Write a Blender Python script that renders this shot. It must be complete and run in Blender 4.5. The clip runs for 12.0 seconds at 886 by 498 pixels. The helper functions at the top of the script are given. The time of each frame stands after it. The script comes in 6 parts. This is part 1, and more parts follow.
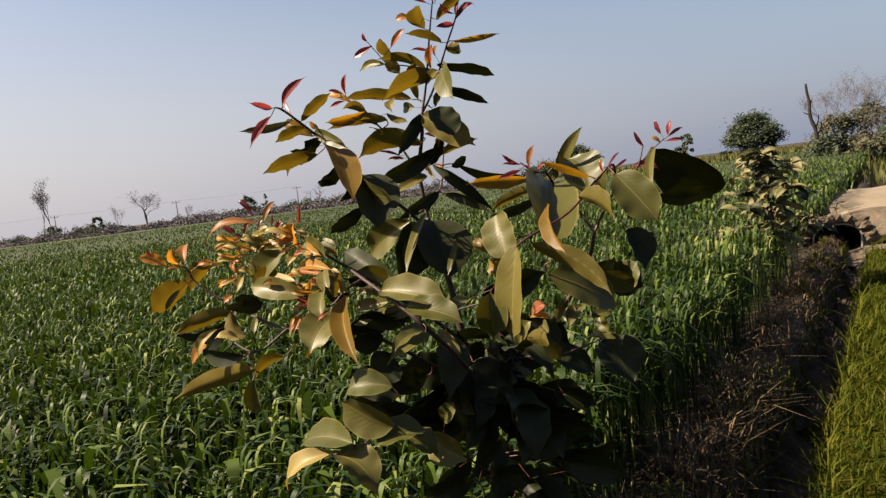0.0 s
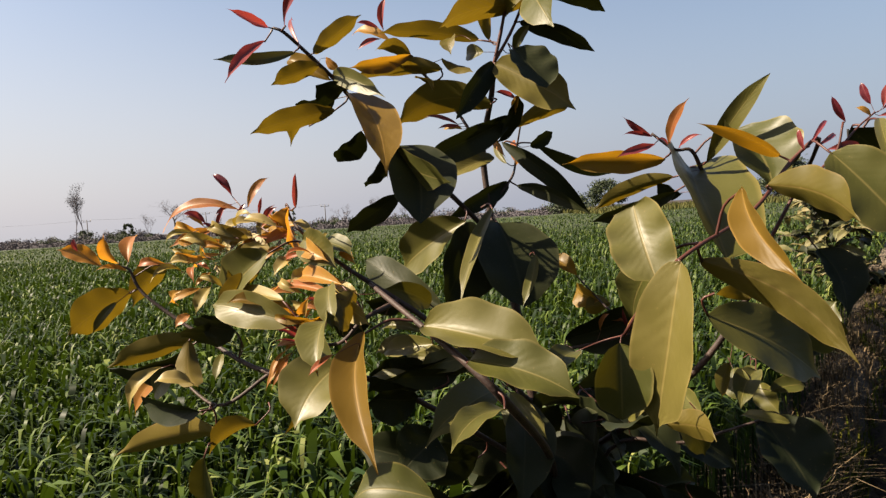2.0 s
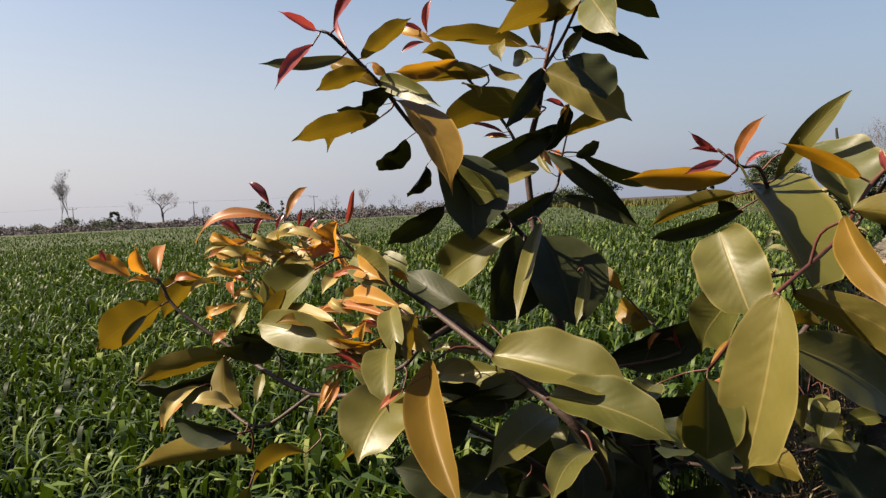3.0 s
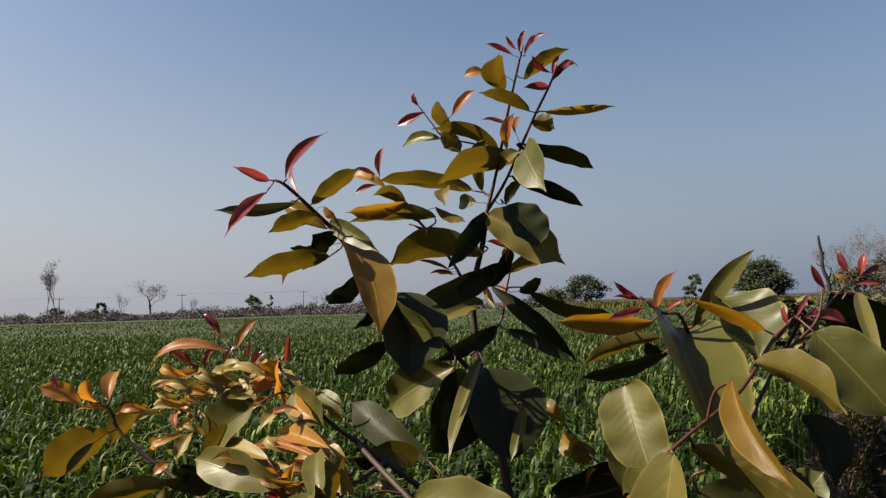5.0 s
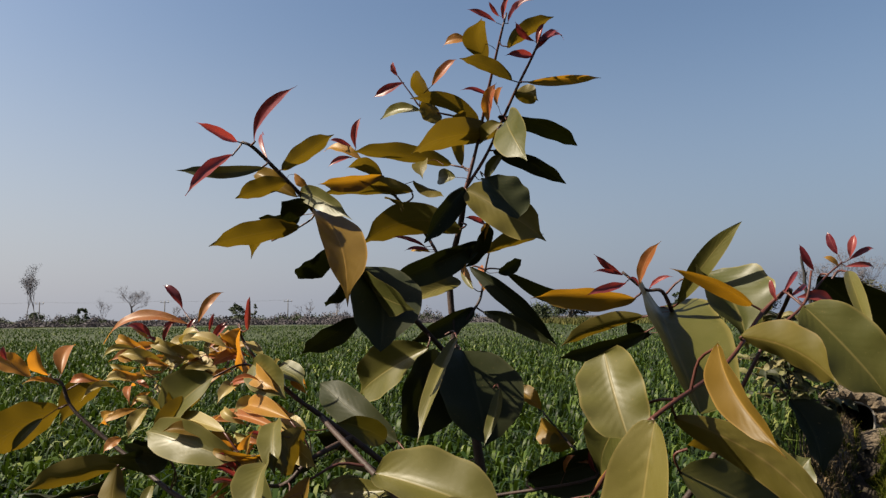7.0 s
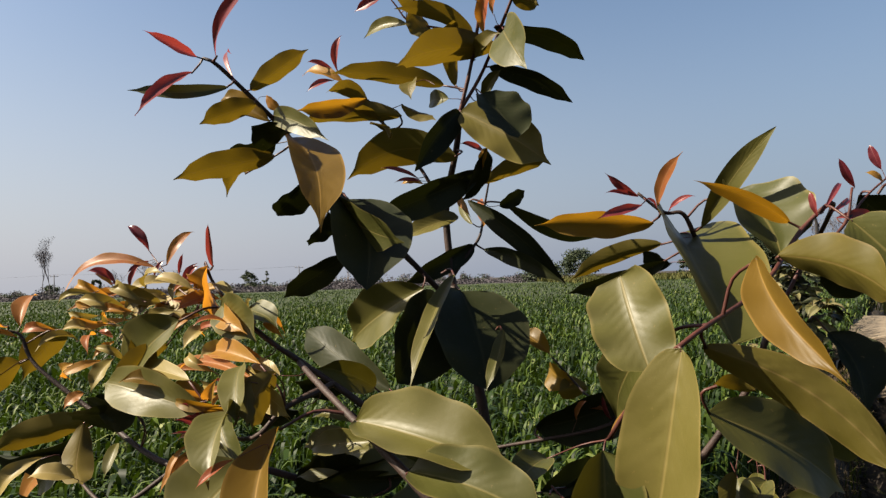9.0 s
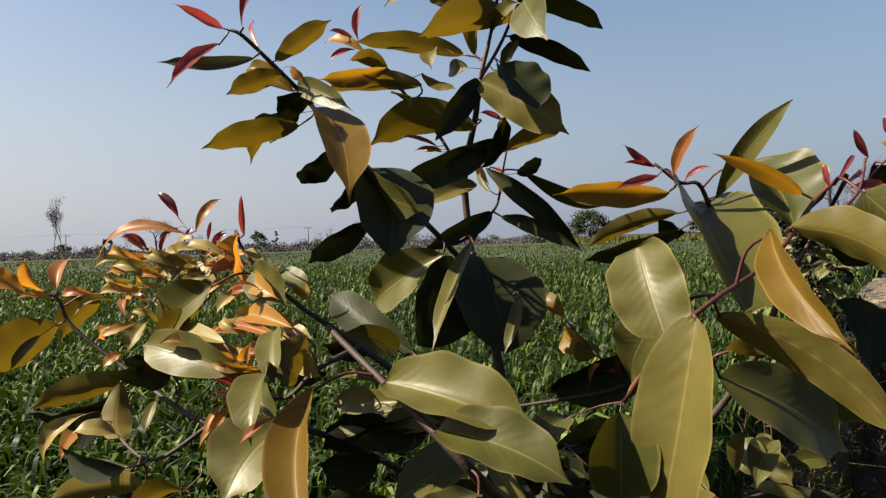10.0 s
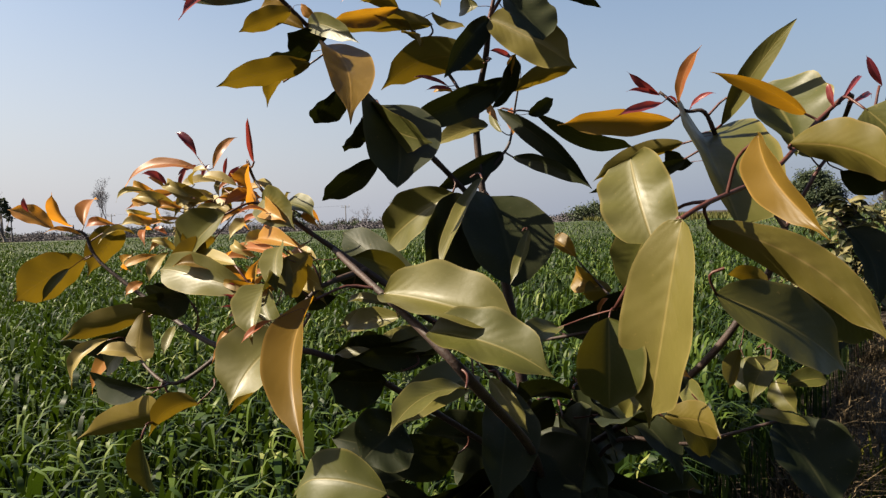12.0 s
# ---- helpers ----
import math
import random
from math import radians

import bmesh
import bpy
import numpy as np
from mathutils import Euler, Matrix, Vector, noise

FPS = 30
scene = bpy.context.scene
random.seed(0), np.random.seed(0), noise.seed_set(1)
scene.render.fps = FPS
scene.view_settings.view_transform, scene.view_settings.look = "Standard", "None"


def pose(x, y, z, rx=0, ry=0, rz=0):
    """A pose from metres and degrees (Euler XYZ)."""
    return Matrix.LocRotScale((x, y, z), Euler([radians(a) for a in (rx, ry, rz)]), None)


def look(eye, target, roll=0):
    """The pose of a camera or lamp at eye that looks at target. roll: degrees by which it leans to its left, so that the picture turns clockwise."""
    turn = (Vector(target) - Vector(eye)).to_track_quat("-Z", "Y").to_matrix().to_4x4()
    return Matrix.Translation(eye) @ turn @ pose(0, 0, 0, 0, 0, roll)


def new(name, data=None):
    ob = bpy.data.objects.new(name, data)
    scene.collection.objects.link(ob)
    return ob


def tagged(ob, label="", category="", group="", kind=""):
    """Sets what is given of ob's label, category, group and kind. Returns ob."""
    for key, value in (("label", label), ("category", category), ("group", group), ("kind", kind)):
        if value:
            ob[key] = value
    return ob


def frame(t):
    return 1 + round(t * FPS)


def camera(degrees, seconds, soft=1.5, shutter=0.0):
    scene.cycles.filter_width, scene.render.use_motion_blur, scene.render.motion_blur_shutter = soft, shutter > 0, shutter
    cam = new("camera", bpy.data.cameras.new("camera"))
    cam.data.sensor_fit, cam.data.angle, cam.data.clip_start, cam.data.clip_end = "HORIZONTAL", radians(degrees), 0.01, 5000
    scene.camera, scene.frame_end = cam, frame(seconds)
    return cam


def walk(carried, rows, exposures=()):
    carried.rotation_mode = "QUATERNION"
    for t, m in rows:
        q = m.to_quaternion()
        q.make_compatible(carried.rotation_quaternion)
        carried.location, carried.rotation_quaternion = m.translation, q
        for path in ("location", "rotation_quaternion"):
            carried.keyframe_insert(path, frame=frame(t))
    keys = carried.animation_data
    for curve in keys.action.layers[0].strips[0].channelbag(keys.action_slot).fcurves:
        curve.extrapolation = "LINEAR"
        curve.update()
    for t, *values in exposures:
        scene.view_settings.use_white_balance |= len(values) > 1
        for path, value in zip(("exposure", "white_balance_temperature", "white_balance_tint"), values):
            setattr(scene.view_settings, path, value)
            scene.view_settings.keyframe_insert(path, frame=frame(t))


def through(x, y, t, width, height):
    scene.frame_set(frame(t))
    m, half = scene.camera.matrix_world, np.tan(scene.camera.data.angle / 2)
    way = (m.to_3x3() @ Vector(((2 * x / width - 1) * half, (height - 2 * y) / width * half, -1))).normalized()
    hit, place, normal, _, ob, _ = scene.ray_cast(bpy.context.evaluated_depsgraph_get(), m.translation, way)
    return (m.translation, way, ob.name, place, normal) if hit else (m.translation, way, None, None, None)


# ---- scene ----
cam = camera(65.0, 12.0, soft=1.35)
PATH = [
    (0, (0.081, -0.037, 1.366), (-0.027, 1.953, 1.189), -7.1),
    (0.5, (0.077, 0.048, 1.351), (-0.070, 2.041, 1.274), -5.6),
    (1, (0.117, 0.149, 1.310), (-0.245, 2.113, 1.201), -4.8),
    (1.5, (0.122, 0.250, 1.319), (-0.151, 2.225, 1.169), -5.8),
    (2, (0.010, 0.328, 1.325), (-0.160, 2.319, 1.229), -3.8),
    (2.5, (-0.059, 0.331, 1.298), (-0.246, 2.319, 1.181), -2.1),
    (3, (-0.049, 0.355, 1.349), (-0.187, 2.346, 1.229), -3.0),
    (3.5, (-0.021, 0.333, 1.364), (-0.212, 2.323, 1.402), -1.2),
    (5.3, (0.002, 0.314, 1.387), (-0.067, 2.300, 1.610), -1.3),
    (5.5, (-0.006, 0.302, 1.375), (-0.063, 2.280, 1.667), -0.5),
    (6, (-0.016, 0.318, 1.363), (-0.063, 2.302, 1.614), -0.1),
    (6.5, (0.004, 0.360, 1.357), (-0.060, 2.347, 1.574), -0.9),
    (7, (0.010, 0.355, 1.349), (-0.048, 2.344, 1.543), -0.7),
    (7.2, (0.001, 0.353, 1.334), (-0.049, 2.344, 1.518), 0.4),
    (9, (0.021, 0.428, 1.325), (-0.067, 2.424, 1.412), -2.2),
    (9.5, (0.018, 0.404, 1.315), (-0.077, 2.401, 1.391), -1.5),
    (10, (0.012, 0.409, 1.331), (-0.105, 2.406, 1.306), -2.0),
    (10.5, (0.012, 0.416, 1.315), (-0.111, 2.412, 1.302), -3.7),
    (11, (0.002, 0.387, 1.284), (-0.123, 2.383, 1.295), -0.6),
    (11.5, (0.025, 0.367, 1.282), (-0.162, 2.358, 1.252), -2.2),
    (12, (0.037, 0.398, 1.290), (-0.187, 2.384, 1.208), -2.2),
]
EXPOSURES = [(0.0, 2.0, 7000, 16), (1.5, 2.12, 6950, 15), (2.5, 2.1, 6900, 14), (3.0, 2.08, 6850, 13), (3.5, 1.86, 6800, 12), (5.5, 1.64, 6550, 11), (7.0, 1.66, 6550, 11), (9.0, 1.86, 6550, 11), (10.0, 1.91, 6530, 10), (12.0, 2.04, 6720, 11)]
walk(cam, [(t, look(eye, target, roll)) for t, eye, target, roll in PATH], EXPOSURES)
SUN_STRENGTH, SKY_STRENGTH = 5.0, 0.0395

# ---- world and sun ----
SUN_DIR = Vector((-0.73, -0.11, 0.67)).normalized()
world = bpy.data.worlds.new("sky")
scene.world = world
world.use_nodes = True
sky = world.node_tree.nodes.new("ShaderNodeTexSky")
sky.sky_type, sky.sun_disc = "NISHITA", False
sky.sun_elevation = math.asin(SUN_DIR.z)
sky.sun_rotation = math.atan2(SUN_DIR.x, SUN_DIR.y)
sky.altitude, sky.air_density, sky.dust_density, sky.ozone_density = 150, 1.3, 4.0, 4.0
haze = world.node_tree.nodes.new("ShaderNodeMix")
haze.data_type = "RGBA"  # winter haze, thick at the horizon and gone overhead
wn, wl = world.node_tree.nodes, world.node_tree.links
ray = wn.new("ShaderNodeSeparateXYZ")
wl.new(wn.new("ShaderNodeTexCoord").outputs["Generated"], ray.inputs[0])


def eased(value, *limits):
    n = wn.new("ShaderNodeMapRange")
    n.interpolation_type = "SMOOTHSTEP"
    for k, v in enumerate(limits):
        n.inputs[k + 1].default_value = v
    wl.new(value, n.inputs[0])
    return n.outputs[0]


glow = wn.new("ShaderNodeMix")
glow.data_type = "RGBA"  # the haze scatters more light towards the sun's side
glow.inputs[6].default_value, glow.inputs[7].default_value = (4.6, 4.8, 5.4, 1), (2.3, 2.85, 3.9, 1)
wl.new(eased(ray.outputs[0], -0.7, 0.6, 0.0, 1.0), glow.inputs[0])
wl.new(glow.outputs[2], haze.inputs[7])
wl.new(eased(ray.outputs[2], 0.0, 0.45, 0.68, 0.0), haze.inputs[0])
world.node_tree.links.new(sky.outputs[0], haze.inputs[6])
world.node_tree.links.new(haze.outputs[2], world.node_tree.nodes["Background"].inputs[0])
world.node_tree.nodes["Background"].inputs[1].default_value = SKY_STRENGTH
sun = new("sun", bpy.data.lights.new("sun", "SUN"))
sun.data.energy, sun.data.angle, sun.data.color = SUN_STRENGTH, radians(0.53), (1.0, 0.89, 0.70)
sun.matrix_basis = SUN_DIR.to_track_quat("Z", "Y").to_matrix().to_4x4()

# ---- materials ----
def material(name):
    m = bpy.data.materials.new(name)
    m.use_nodes = True
    return m, m.node_tree.nodes, m.node_tree.links, m.node_tree.nodes["Principled BSDF"]


def mixed(nodes, links, fac, a, b):
    n = nodes.new("ShaderNodeMix")
    n.data_type = "RGBA"
    for sock, v in ((n.inputs[6], a), (n.inputs[7], b)):
        if isinstance(v, tuple):
            sock.default_value = (*v, 1)
        else:
            links.new(v, sock)
    if isinstance(fac, float):
        n.inputs[0].default_value = fac
    else:
        links.new(fac, n.inputs[0])
    return n.outputs[2]


def ramp(nodes, links, value, *stops):
    n = nodes.new("ShaderNodeValToRGB")
    el = n.color_ramp.elements
    while len(el) < len(stops):
        el.new(0.5)
    for e, (p, c) in zip(el, stops):
        e.position, e.color = p, ((*c, 1) if isinstance(c, tuple) else (c, c, c, 1))
    links.new(value, n.inputs[0])
    return n.outputs[0]


def noise_of(nodes, links, scale, detail=4.0, rough=0.55, coord=None):
    n = nodes.new("ShaderNodeTexNoise")
    n.inputs["Scale"].default_value, n.inputs["Detail"].default_value, n.inputs["Roughness"].default_value = scale, detail, rough
    if coord is not None:
        links.new(coord, n.inputs["Vector"])
    return n.outputs[0]


def math_of(nodes, links, op, a, b=0.0, c=0.0):
    n = nodes.new("ShaderNodeMath")
    n.operation = op
    for sock, v in zip(n.inputs, (a, b, c)):
        if isinstance(v, (int, float)):
            sock.default_value = v
        else:
            links.new(v, sock)
    return n.outputs[0]


def bumped(nodes, links, bsdf, height, strength, distance):
    n = nodes.new("ShaderNodeBump")
    n.inputs["Strength"].default_value, n.inputs["Distance"].default_value = strength, distance
    links.new(height, n.inputs["Height"])
    links.new(n.outputs[0], bsdf.inputs["Normal"])
    return n.outputs[0]


def see_through(m, nodes, links, bsdf, colour, share):
    """A thin leaf: part of the light comes out on the other side."""
    tr = nodes.new("ShaderNodeBsdfTranslucent")
    if isinstance(colour, tuple):
        tr.inputs[0].default_value = (*colour, 1)
    else:
        links.new(colour, tr.inputs[0])
    mx = nodes.new("ShaderNodeMixShader")
    mx.inputs[0].default_value = share
    links.new(bsdf.outputs[0], mx.inputs[1])
    links.new(tr.outputs[0], mx.inputs[2])
    links.new(mx.outputs[0], nodes["Material Output"].inputs[0])


def leaf_material(name, base, other, rib, through, share, rough, vein, gloss=0.28):
    """A leaf with a pale midrib, side veins and blotches; u runs across it and v along it."""
    m, nodes, links, bsdf = material(name)
    uv = nodes.new("ShaderNodeUVMap").outputs[0]
    sep = nodes.new("ShaderNodeSeparateXYZ")
    links.new(uv, sep.inputs[0])
    u, v = sep.outputs[0], sep.outputs[1]
    off = math_of(nodes, links, "ABSOLUTE", math_of(nodes, links, "SUBTRACT", u, 0.5))
    mid = ramp(nodes, links, off, (0.0, 1.0), (0.011, 0.75), (0.026, 0.0))
    along = math_of(nodes, links, "MULTIPLY_ADD", off, -0.55, v)
    wave = math_of(nodes, links, "SINE", math_of(nodes, links, "MULTIPLY", along, 66.0))
    side = math_of(nodes, links, "MULTIPLY", ramp(nodes, links, wave, (0.0, 0.0), (0.55, 0.0), (1.0, 1.0)), ramp(nodes, links, off, (0.05, 1.0), (0.42, 0.0)))
    rnd = nodes.new("ShaderNodeObjectInfo").outputs["Random"]
    geo = nodes.new("ShaderNodeNewGeometry").outputs["Position"]
    blotch = noise_of(nodes, links, 45.0, 5.0, 0.6, geo)
    fine = noise_of(nodes, links, 420.0, 3.0, 0.6, geo)
    tone = math_of(nodes, links, "ADD", math_of(nodes, links, "MULTIPLY", rnd, 0.7), math_of(nodes, links, "MULTIPLY", blotch, 0.5))
    col = mixed(nodes, links, ramp(nodes, links, tone, (0.25, 0.0), (0.95, 1.0)), base, other)
    col = mixed(nodes, links, math_of(nodes, links, "MULTIPLY", side, 0.03), col, rib)
    col = mixed(nodes, links, math_of(nodes, links, "MULTIPLY", mid, 0.6), col, rib)
    margin = ramp(nodes, links, off, (0.455, 0.0), (0.495, 0.55))
    col = mixed(nodes, links, margin, col, rib)
    speck = ramp(nodes, links, fine, (0.0, 0.0), (0.66, 0.0), (0.74, 0.25))
    col = mixed(nodes, links, speck, col, (0.20, 0.13, 0.05))
    links.new(col, bsdf.inputs["Base Color"])
    bsdf.inputs["Roughness"].default_value = rough
    links.new(ramp(nodes, links, blotch, (0.3, rough - 0.07), (0.7, rough + 0.12)), bsdf.inputs["Roughness"])
    bsdf.inputs["Specular IOR Level"].default_value = gloss
    height = math_of(nodes, links, "ADD", math_of(nodes, links, "MULTIPLY", math_of(nodes, links, "MULTIPLY", math_of(nodes, links, "MULTIPLY", wave, ramp(nodes, links, off, (0.0, 0.6), (0.2, 1.0), (0.40, 0.0))), ramp(nodes, links, noise_of(nodes, links, 22.0, 2.0, 0.5, geo), (0.42, 0.0), (0.62, 1.0))), -0.2), math_of(nodes, links, "MULTIPLY", blotch, 1.3))
    height = math_of(nodes, links, "SUBTRACT", height, math_of(nodes, links, "MULTIPLY", mid, 1.2))
    bumped(nodes, links, bsdf, height, vein, 0.0016)
    see_through(m, nodes, links, bsdf, mixed(nodes, links, math_of(nodes, links, "MULTIPLY", side, 0.3), through, rib), share)
    return m


MATURE = leaf_material("leaf_upper_face", (0.031, 0.033, 0.0075), (0.056, 0.050, 0.0110), (0.115, 0.092, 0.030), (0.11, 0.088, 0.006), 0.09, 0.42, 0.16, 0.18)
# MATURE in a darker copy: shade within the crown is put into the colour
SHADE_LEAF = leaf_material("leaf_old_dark_green", (0.008, 0.011, 0.004), (0.014, 0.016, 0.005), (0.030, 0.030, 0.013), (0.03, 0.035, 0.003), 0.04, 0.52, 0.13, 0.13)
GOLDEN = leaf_material("leaf_yellowing", (0.046, 0.044, 0.0110), (0.072, 0.060, 0.0150), (0.130, 0.100, 0.034), (0.13, 0.095, 0.006), 0.10, 0.42, 0.16, 0.18)
UNDER = leaf_material("leaf_lower_face", (0.050, 0.043, 0.0075), (0.077, 0.056, 0.0100), (0.112, 0.076, 0.026), (0.145, 0.090, 0.005), 0.26, 0.50, 0.13, 0.16)
BRONZE = leaf_material("leaf_bronze", (0.066, 0.040, 0.006), (0.118, 0.070, 0.009), (0.22, 0.13, 0.035), (0.36, 0.17, 0.008), 0.32, 0.42, 0.12, 0.14)
ORANGE = leaf_material("leaf_orange_young", (0.170, 0.042, 0.022), (0.235, 0.135, 0.022), (0.34, 0.22, 0.11), (0.50, 0.20, 0.014), 0.38, 0.42, 0.08, 0.16)
RED = leaf_material("leaf_red_young", (0.070, 0.010, 0.016), (0.150, 0.030, 0.028), (0.20, 0.06, 0.06), (0.24, 0.030, 0.022), 0.30, 0.34, 0.06)
YOUNG = leaf_material("leaf_yellow_young", (0.110, 0.088, 0.020), (0.175, 0.130, 0.042), (0.30, 0.24, 0.12), (0.24, 0.16, 0.016), 0.20, 0.46, 0.08, 0.18)
PALE = leaf_material("leaf_pale_dusty", (0.065, 0.065, 0.020), (0.13, 0.105, 0.045), (0.15, 0.13, 0.07), (0.11, 0.09, 0.015), 0.2, 0.6, 0.1)


def rough_material(name, dark, light, scale, rough=0.85, bump=0.4, dist=0.01, third=None, fine=8.0, gloss=0.25):
    m, nodes, links, bsdf = material(name)
    geo = nodes.new("ShaderNodeNewGeometry").outputs["Position"]
    big = noise_of(nodes, links, scale, 5.0, 0.6, geo)
    small = noise_of(nodes, links, scale * fine, 5.0, 0.65, geo)
    col = mixed(nodes, links, ramp(nodes, links, big, (0.32, 0.0), (0.68, 1.0)), dark, light)
    if third:
        col = mixed(nodes, links, ramp(nodes, links, small, (0.5, 0.0), (0.68, 0.8)), col, third)
    links.new(col, bsdf.inputs["Base Color"])
    bsdf.inputs["Roughness"].default_value = rough
    bsdf.inputs["Specular IOR Level"].default_value = gloss
    bumped(nodes, links, bsdf, math_of(nodes, links, "ADD", big, small), bump, dist)
    return m


def blade_material(name, stops, through, share, rough, gloss=0.22):
    """Blades of one sheet of stuff, each with a tone of its own."""
    m, nodes, links, bsdf = material(name)
    g = nodes.new("ShaderNodeNewGeometry")
    far = noise_of(nodes, links, 0.6, 3.0, 0.6, g.outputs["Position"])
    tone = math_of(nodes, links, "ADD", math_of(nodes, links, "MULTIPLY", g.outputs["Random Per Island"], 0.75), math_of(nodes, links, "MULTIPLY_ADD", far, 0.6, -0.17))
    col = ramp(nodes, links, tone, *stops)
    links.new(col, bsdf.inputs["Base Color"])
    bsdf.inputs["Roughness"].default_value = rough
    bsdf.inputs["Specular IOR Level"].default_value = gloss
    see_through(m, nodes, links, bsdf, through, share)
    return m


BARK = rough_material("young_bark", (0.016, 0.009, 0.008), (0.039, 0.023, 0.017), 60.0, 0.6, 0.5, 0.001)
TWIG = rough_material("red_twig", (0.030, 0.010, 0.008), (0.065, 0.022, 0.015), 80.0, 0.45, 0.3, 0.0006)
OLD_BARK = rough_material("grey_bark", (0.10, 0.085, 0.075), (0.19, 0.165, 0.145), 3.0, 0.9, 0.6, 0.03)
# palest stop: pale bent tips, with their sun glints put into the colour
WHEAT = blade_material("wheat_blades", ((0.0, (0.0018, 0.0050, 0.0012)), (0.48, (0.0090, 0.0205, 0.0020)), (0.80, (0.036, 0.056, 0.0065)), (0.99, (0.140, 0.150, 0.048))), (0.042, 0.074, 0.004), 0.12, 0.55, 0.14)
GRASS = blade_material("short_grass", ((0.0, (0.012, 0.022, 0.0010)), (0.5, (0.030, 0.038, 0.0015)), (1.0, (0.062, 0.056, 0.006))), (0.05, 0.062, 0.002), 0.18, 0.85, 0.1)
DRY = blade_material("dry_grass", ((0.0, (0.012, 0.008, 0.004)), (0.5, (0.050, 0.034, 0.017)), (1.0, (0.15, 0.108, 0.058))), (0.06, 0.042, 0.018), 0.12, 0.85)
CROP = blade_material("yellow_crop", ((0.0, (0.026, 0.034, 0.007)), (0.5, (0.044, 0.046, 0.010)), (1.0, (0.075, 0.066, 0.014))), (0.06, 0.06, 0.008), 0.15, 0.8)
FAR_LEAF = blade_material("far_tree_leaves", ((0.0, (0.008, 0.014, 0.007)), (0.5, (0.016, 0.026, 0.011)), (1.0, (0.040, 0.048, 0.020))), (0.03, 0.042, 0.01), 0.15, 0.7)
# haze of the distance is put into these pale bluish colours
HAZE_TWIG = blade_material("far_bare_twigs", ((0.0, (0.040, 0.036, 0.042)), (0.5, (0.060, 0.054, 0.060)), (1.0, (0.095, 0.085, 0.088))), (0.05, 0.045, 0.045), 0.1, 0.9)
SCRUB = blade_material("olive_scrub", ((0.0, (0.020, 0.022, 0.010)), (0.5, (0.040, 0.040, 0.019)), (1.0, (0.075, 0.068, 0.038))), (0.05, 0.05, 0.015), 0.12, 0.85)
CANOPY = rough_material("wheat_canopy", (0.016, 0.024, 0.006), (0.027, 0.037, 0.011), 0.8, 0.8, 0.9, 0.12, (0.040, 0.050, 0.019), 14.0)
TURF = rough_material("turf", (0.010, 0.013, 0.0012), (0.018, 0.019, 0.0020), 1.5, 0.95, 0.9, 0.04, (0.034, 0.027, 0.008), 12.0, 0.0)
SOIL = rough_material("field_soil", (0.012, 0.009, 0.006), (0.026, 0.019, 0.012), 1.2, 0.95, 0.8, 0.03, (0.045, 0.033, 0.020), 9.0)
DUST = rough_material("pale_road_dirt", (0.11, 0.085, 0.058), (0.155, 0.125, 0.087), 0.7, 0.95, 0.5, 0.02, (0.18, 0.148, 0.108), 12.0)
BANK = rough_material("bank_earth", (0.050, 0.037, 0.024), (0.090, 0.068, 0.045), 1.6, 0.95, 0.9, 0.05, (0.125, 0.097, 0.066), 7.0)
CONCRETE = rough_material("old_concrete", (0.16, 0.145, 0.125), (0.26, 0.24, 0.21), 5.0, 0.9, 0.5, 0.01)
# near-black, the lack of light inside the pipe put into its colour
HOLE = rough_material("pipe_inside", (0.0025, 0.0022, 0.002), (0.005, 0.0045, 0.004), 6.0, 0.95, 0.3, 0.01, None, 8.0, 0.0)
DEAD_WOOD = rough_material("dark_dead_wood", (0.008, 0.007, 0.007), (0.020, 0.018, 0.017), 4.0, 0.9, 0.6, 0.02)
POLE = rough_material("pole_grey", (0.045, 0.042, 0.042), (0.08, 0.075, 0.073), 2.0, 0.8, 0.2, 0.01)

# ---- building tools ----
def empty(name, at=(0, 0, 0)):
    ob = new(name)
    ob.empty_display_size = 0.1
    ob.location = at
    return ob


def part(name, mesh_or_bm, mat, parent=None, label=""):
    """One mesh object, under a thing when one is given; its vertices are in world metres."""
    if isinstance(mesh_or_bm, bmesh.types.BMesh):
        me = bpy.data.meshes.new(name)
        mesh_or_bm.to_mesh(me)
        mesh_or_bm.free()
    else:
        me = mesh_or_bm
    for m in (mat if isinstance(mat, (list, tuple)) else [mat]):
        me.materials.append(m)
    ob = new(name, me)
    if parent is not None:
        ob.parent = parent
        ob.matrix_parent_inverse = Matrix.Translation(-parent.location)
    return tagged(ob, label) if label else ob


def mesh_from(name, verts, faces, smooth=True):
    me = bpy.data.meshes.new(name)
    me.from_pydata([tuple(v) for v in verts], [], faces)
    if smooth:
        me.shade_smooth()
    return me


def rounded_line(points, steps=5):
    """Catmull-Rom through the points."""
    p = [Vector(q) for q in points]
    p = [p[0] * 2 - p[1]] + p + [p[-1] * 2 - p[-2]]
    out = []
    for i in range(1, len(p) - 2):
        for k in range(steps):
            t = k / steps
            out.append(0.5 * (2 * p[i] + (p[i + 1] - p[i - 1]) * t + (2 * p[i - 1] - 5 * p[i] + 4 * p[i + 1] - p[i + 2]) * t * t
                              + (3 * p[i] - p[i - 1] - 3 * p[i + 1] + p[i + 2]) * t ** 3))
    return out + [p[-2]]


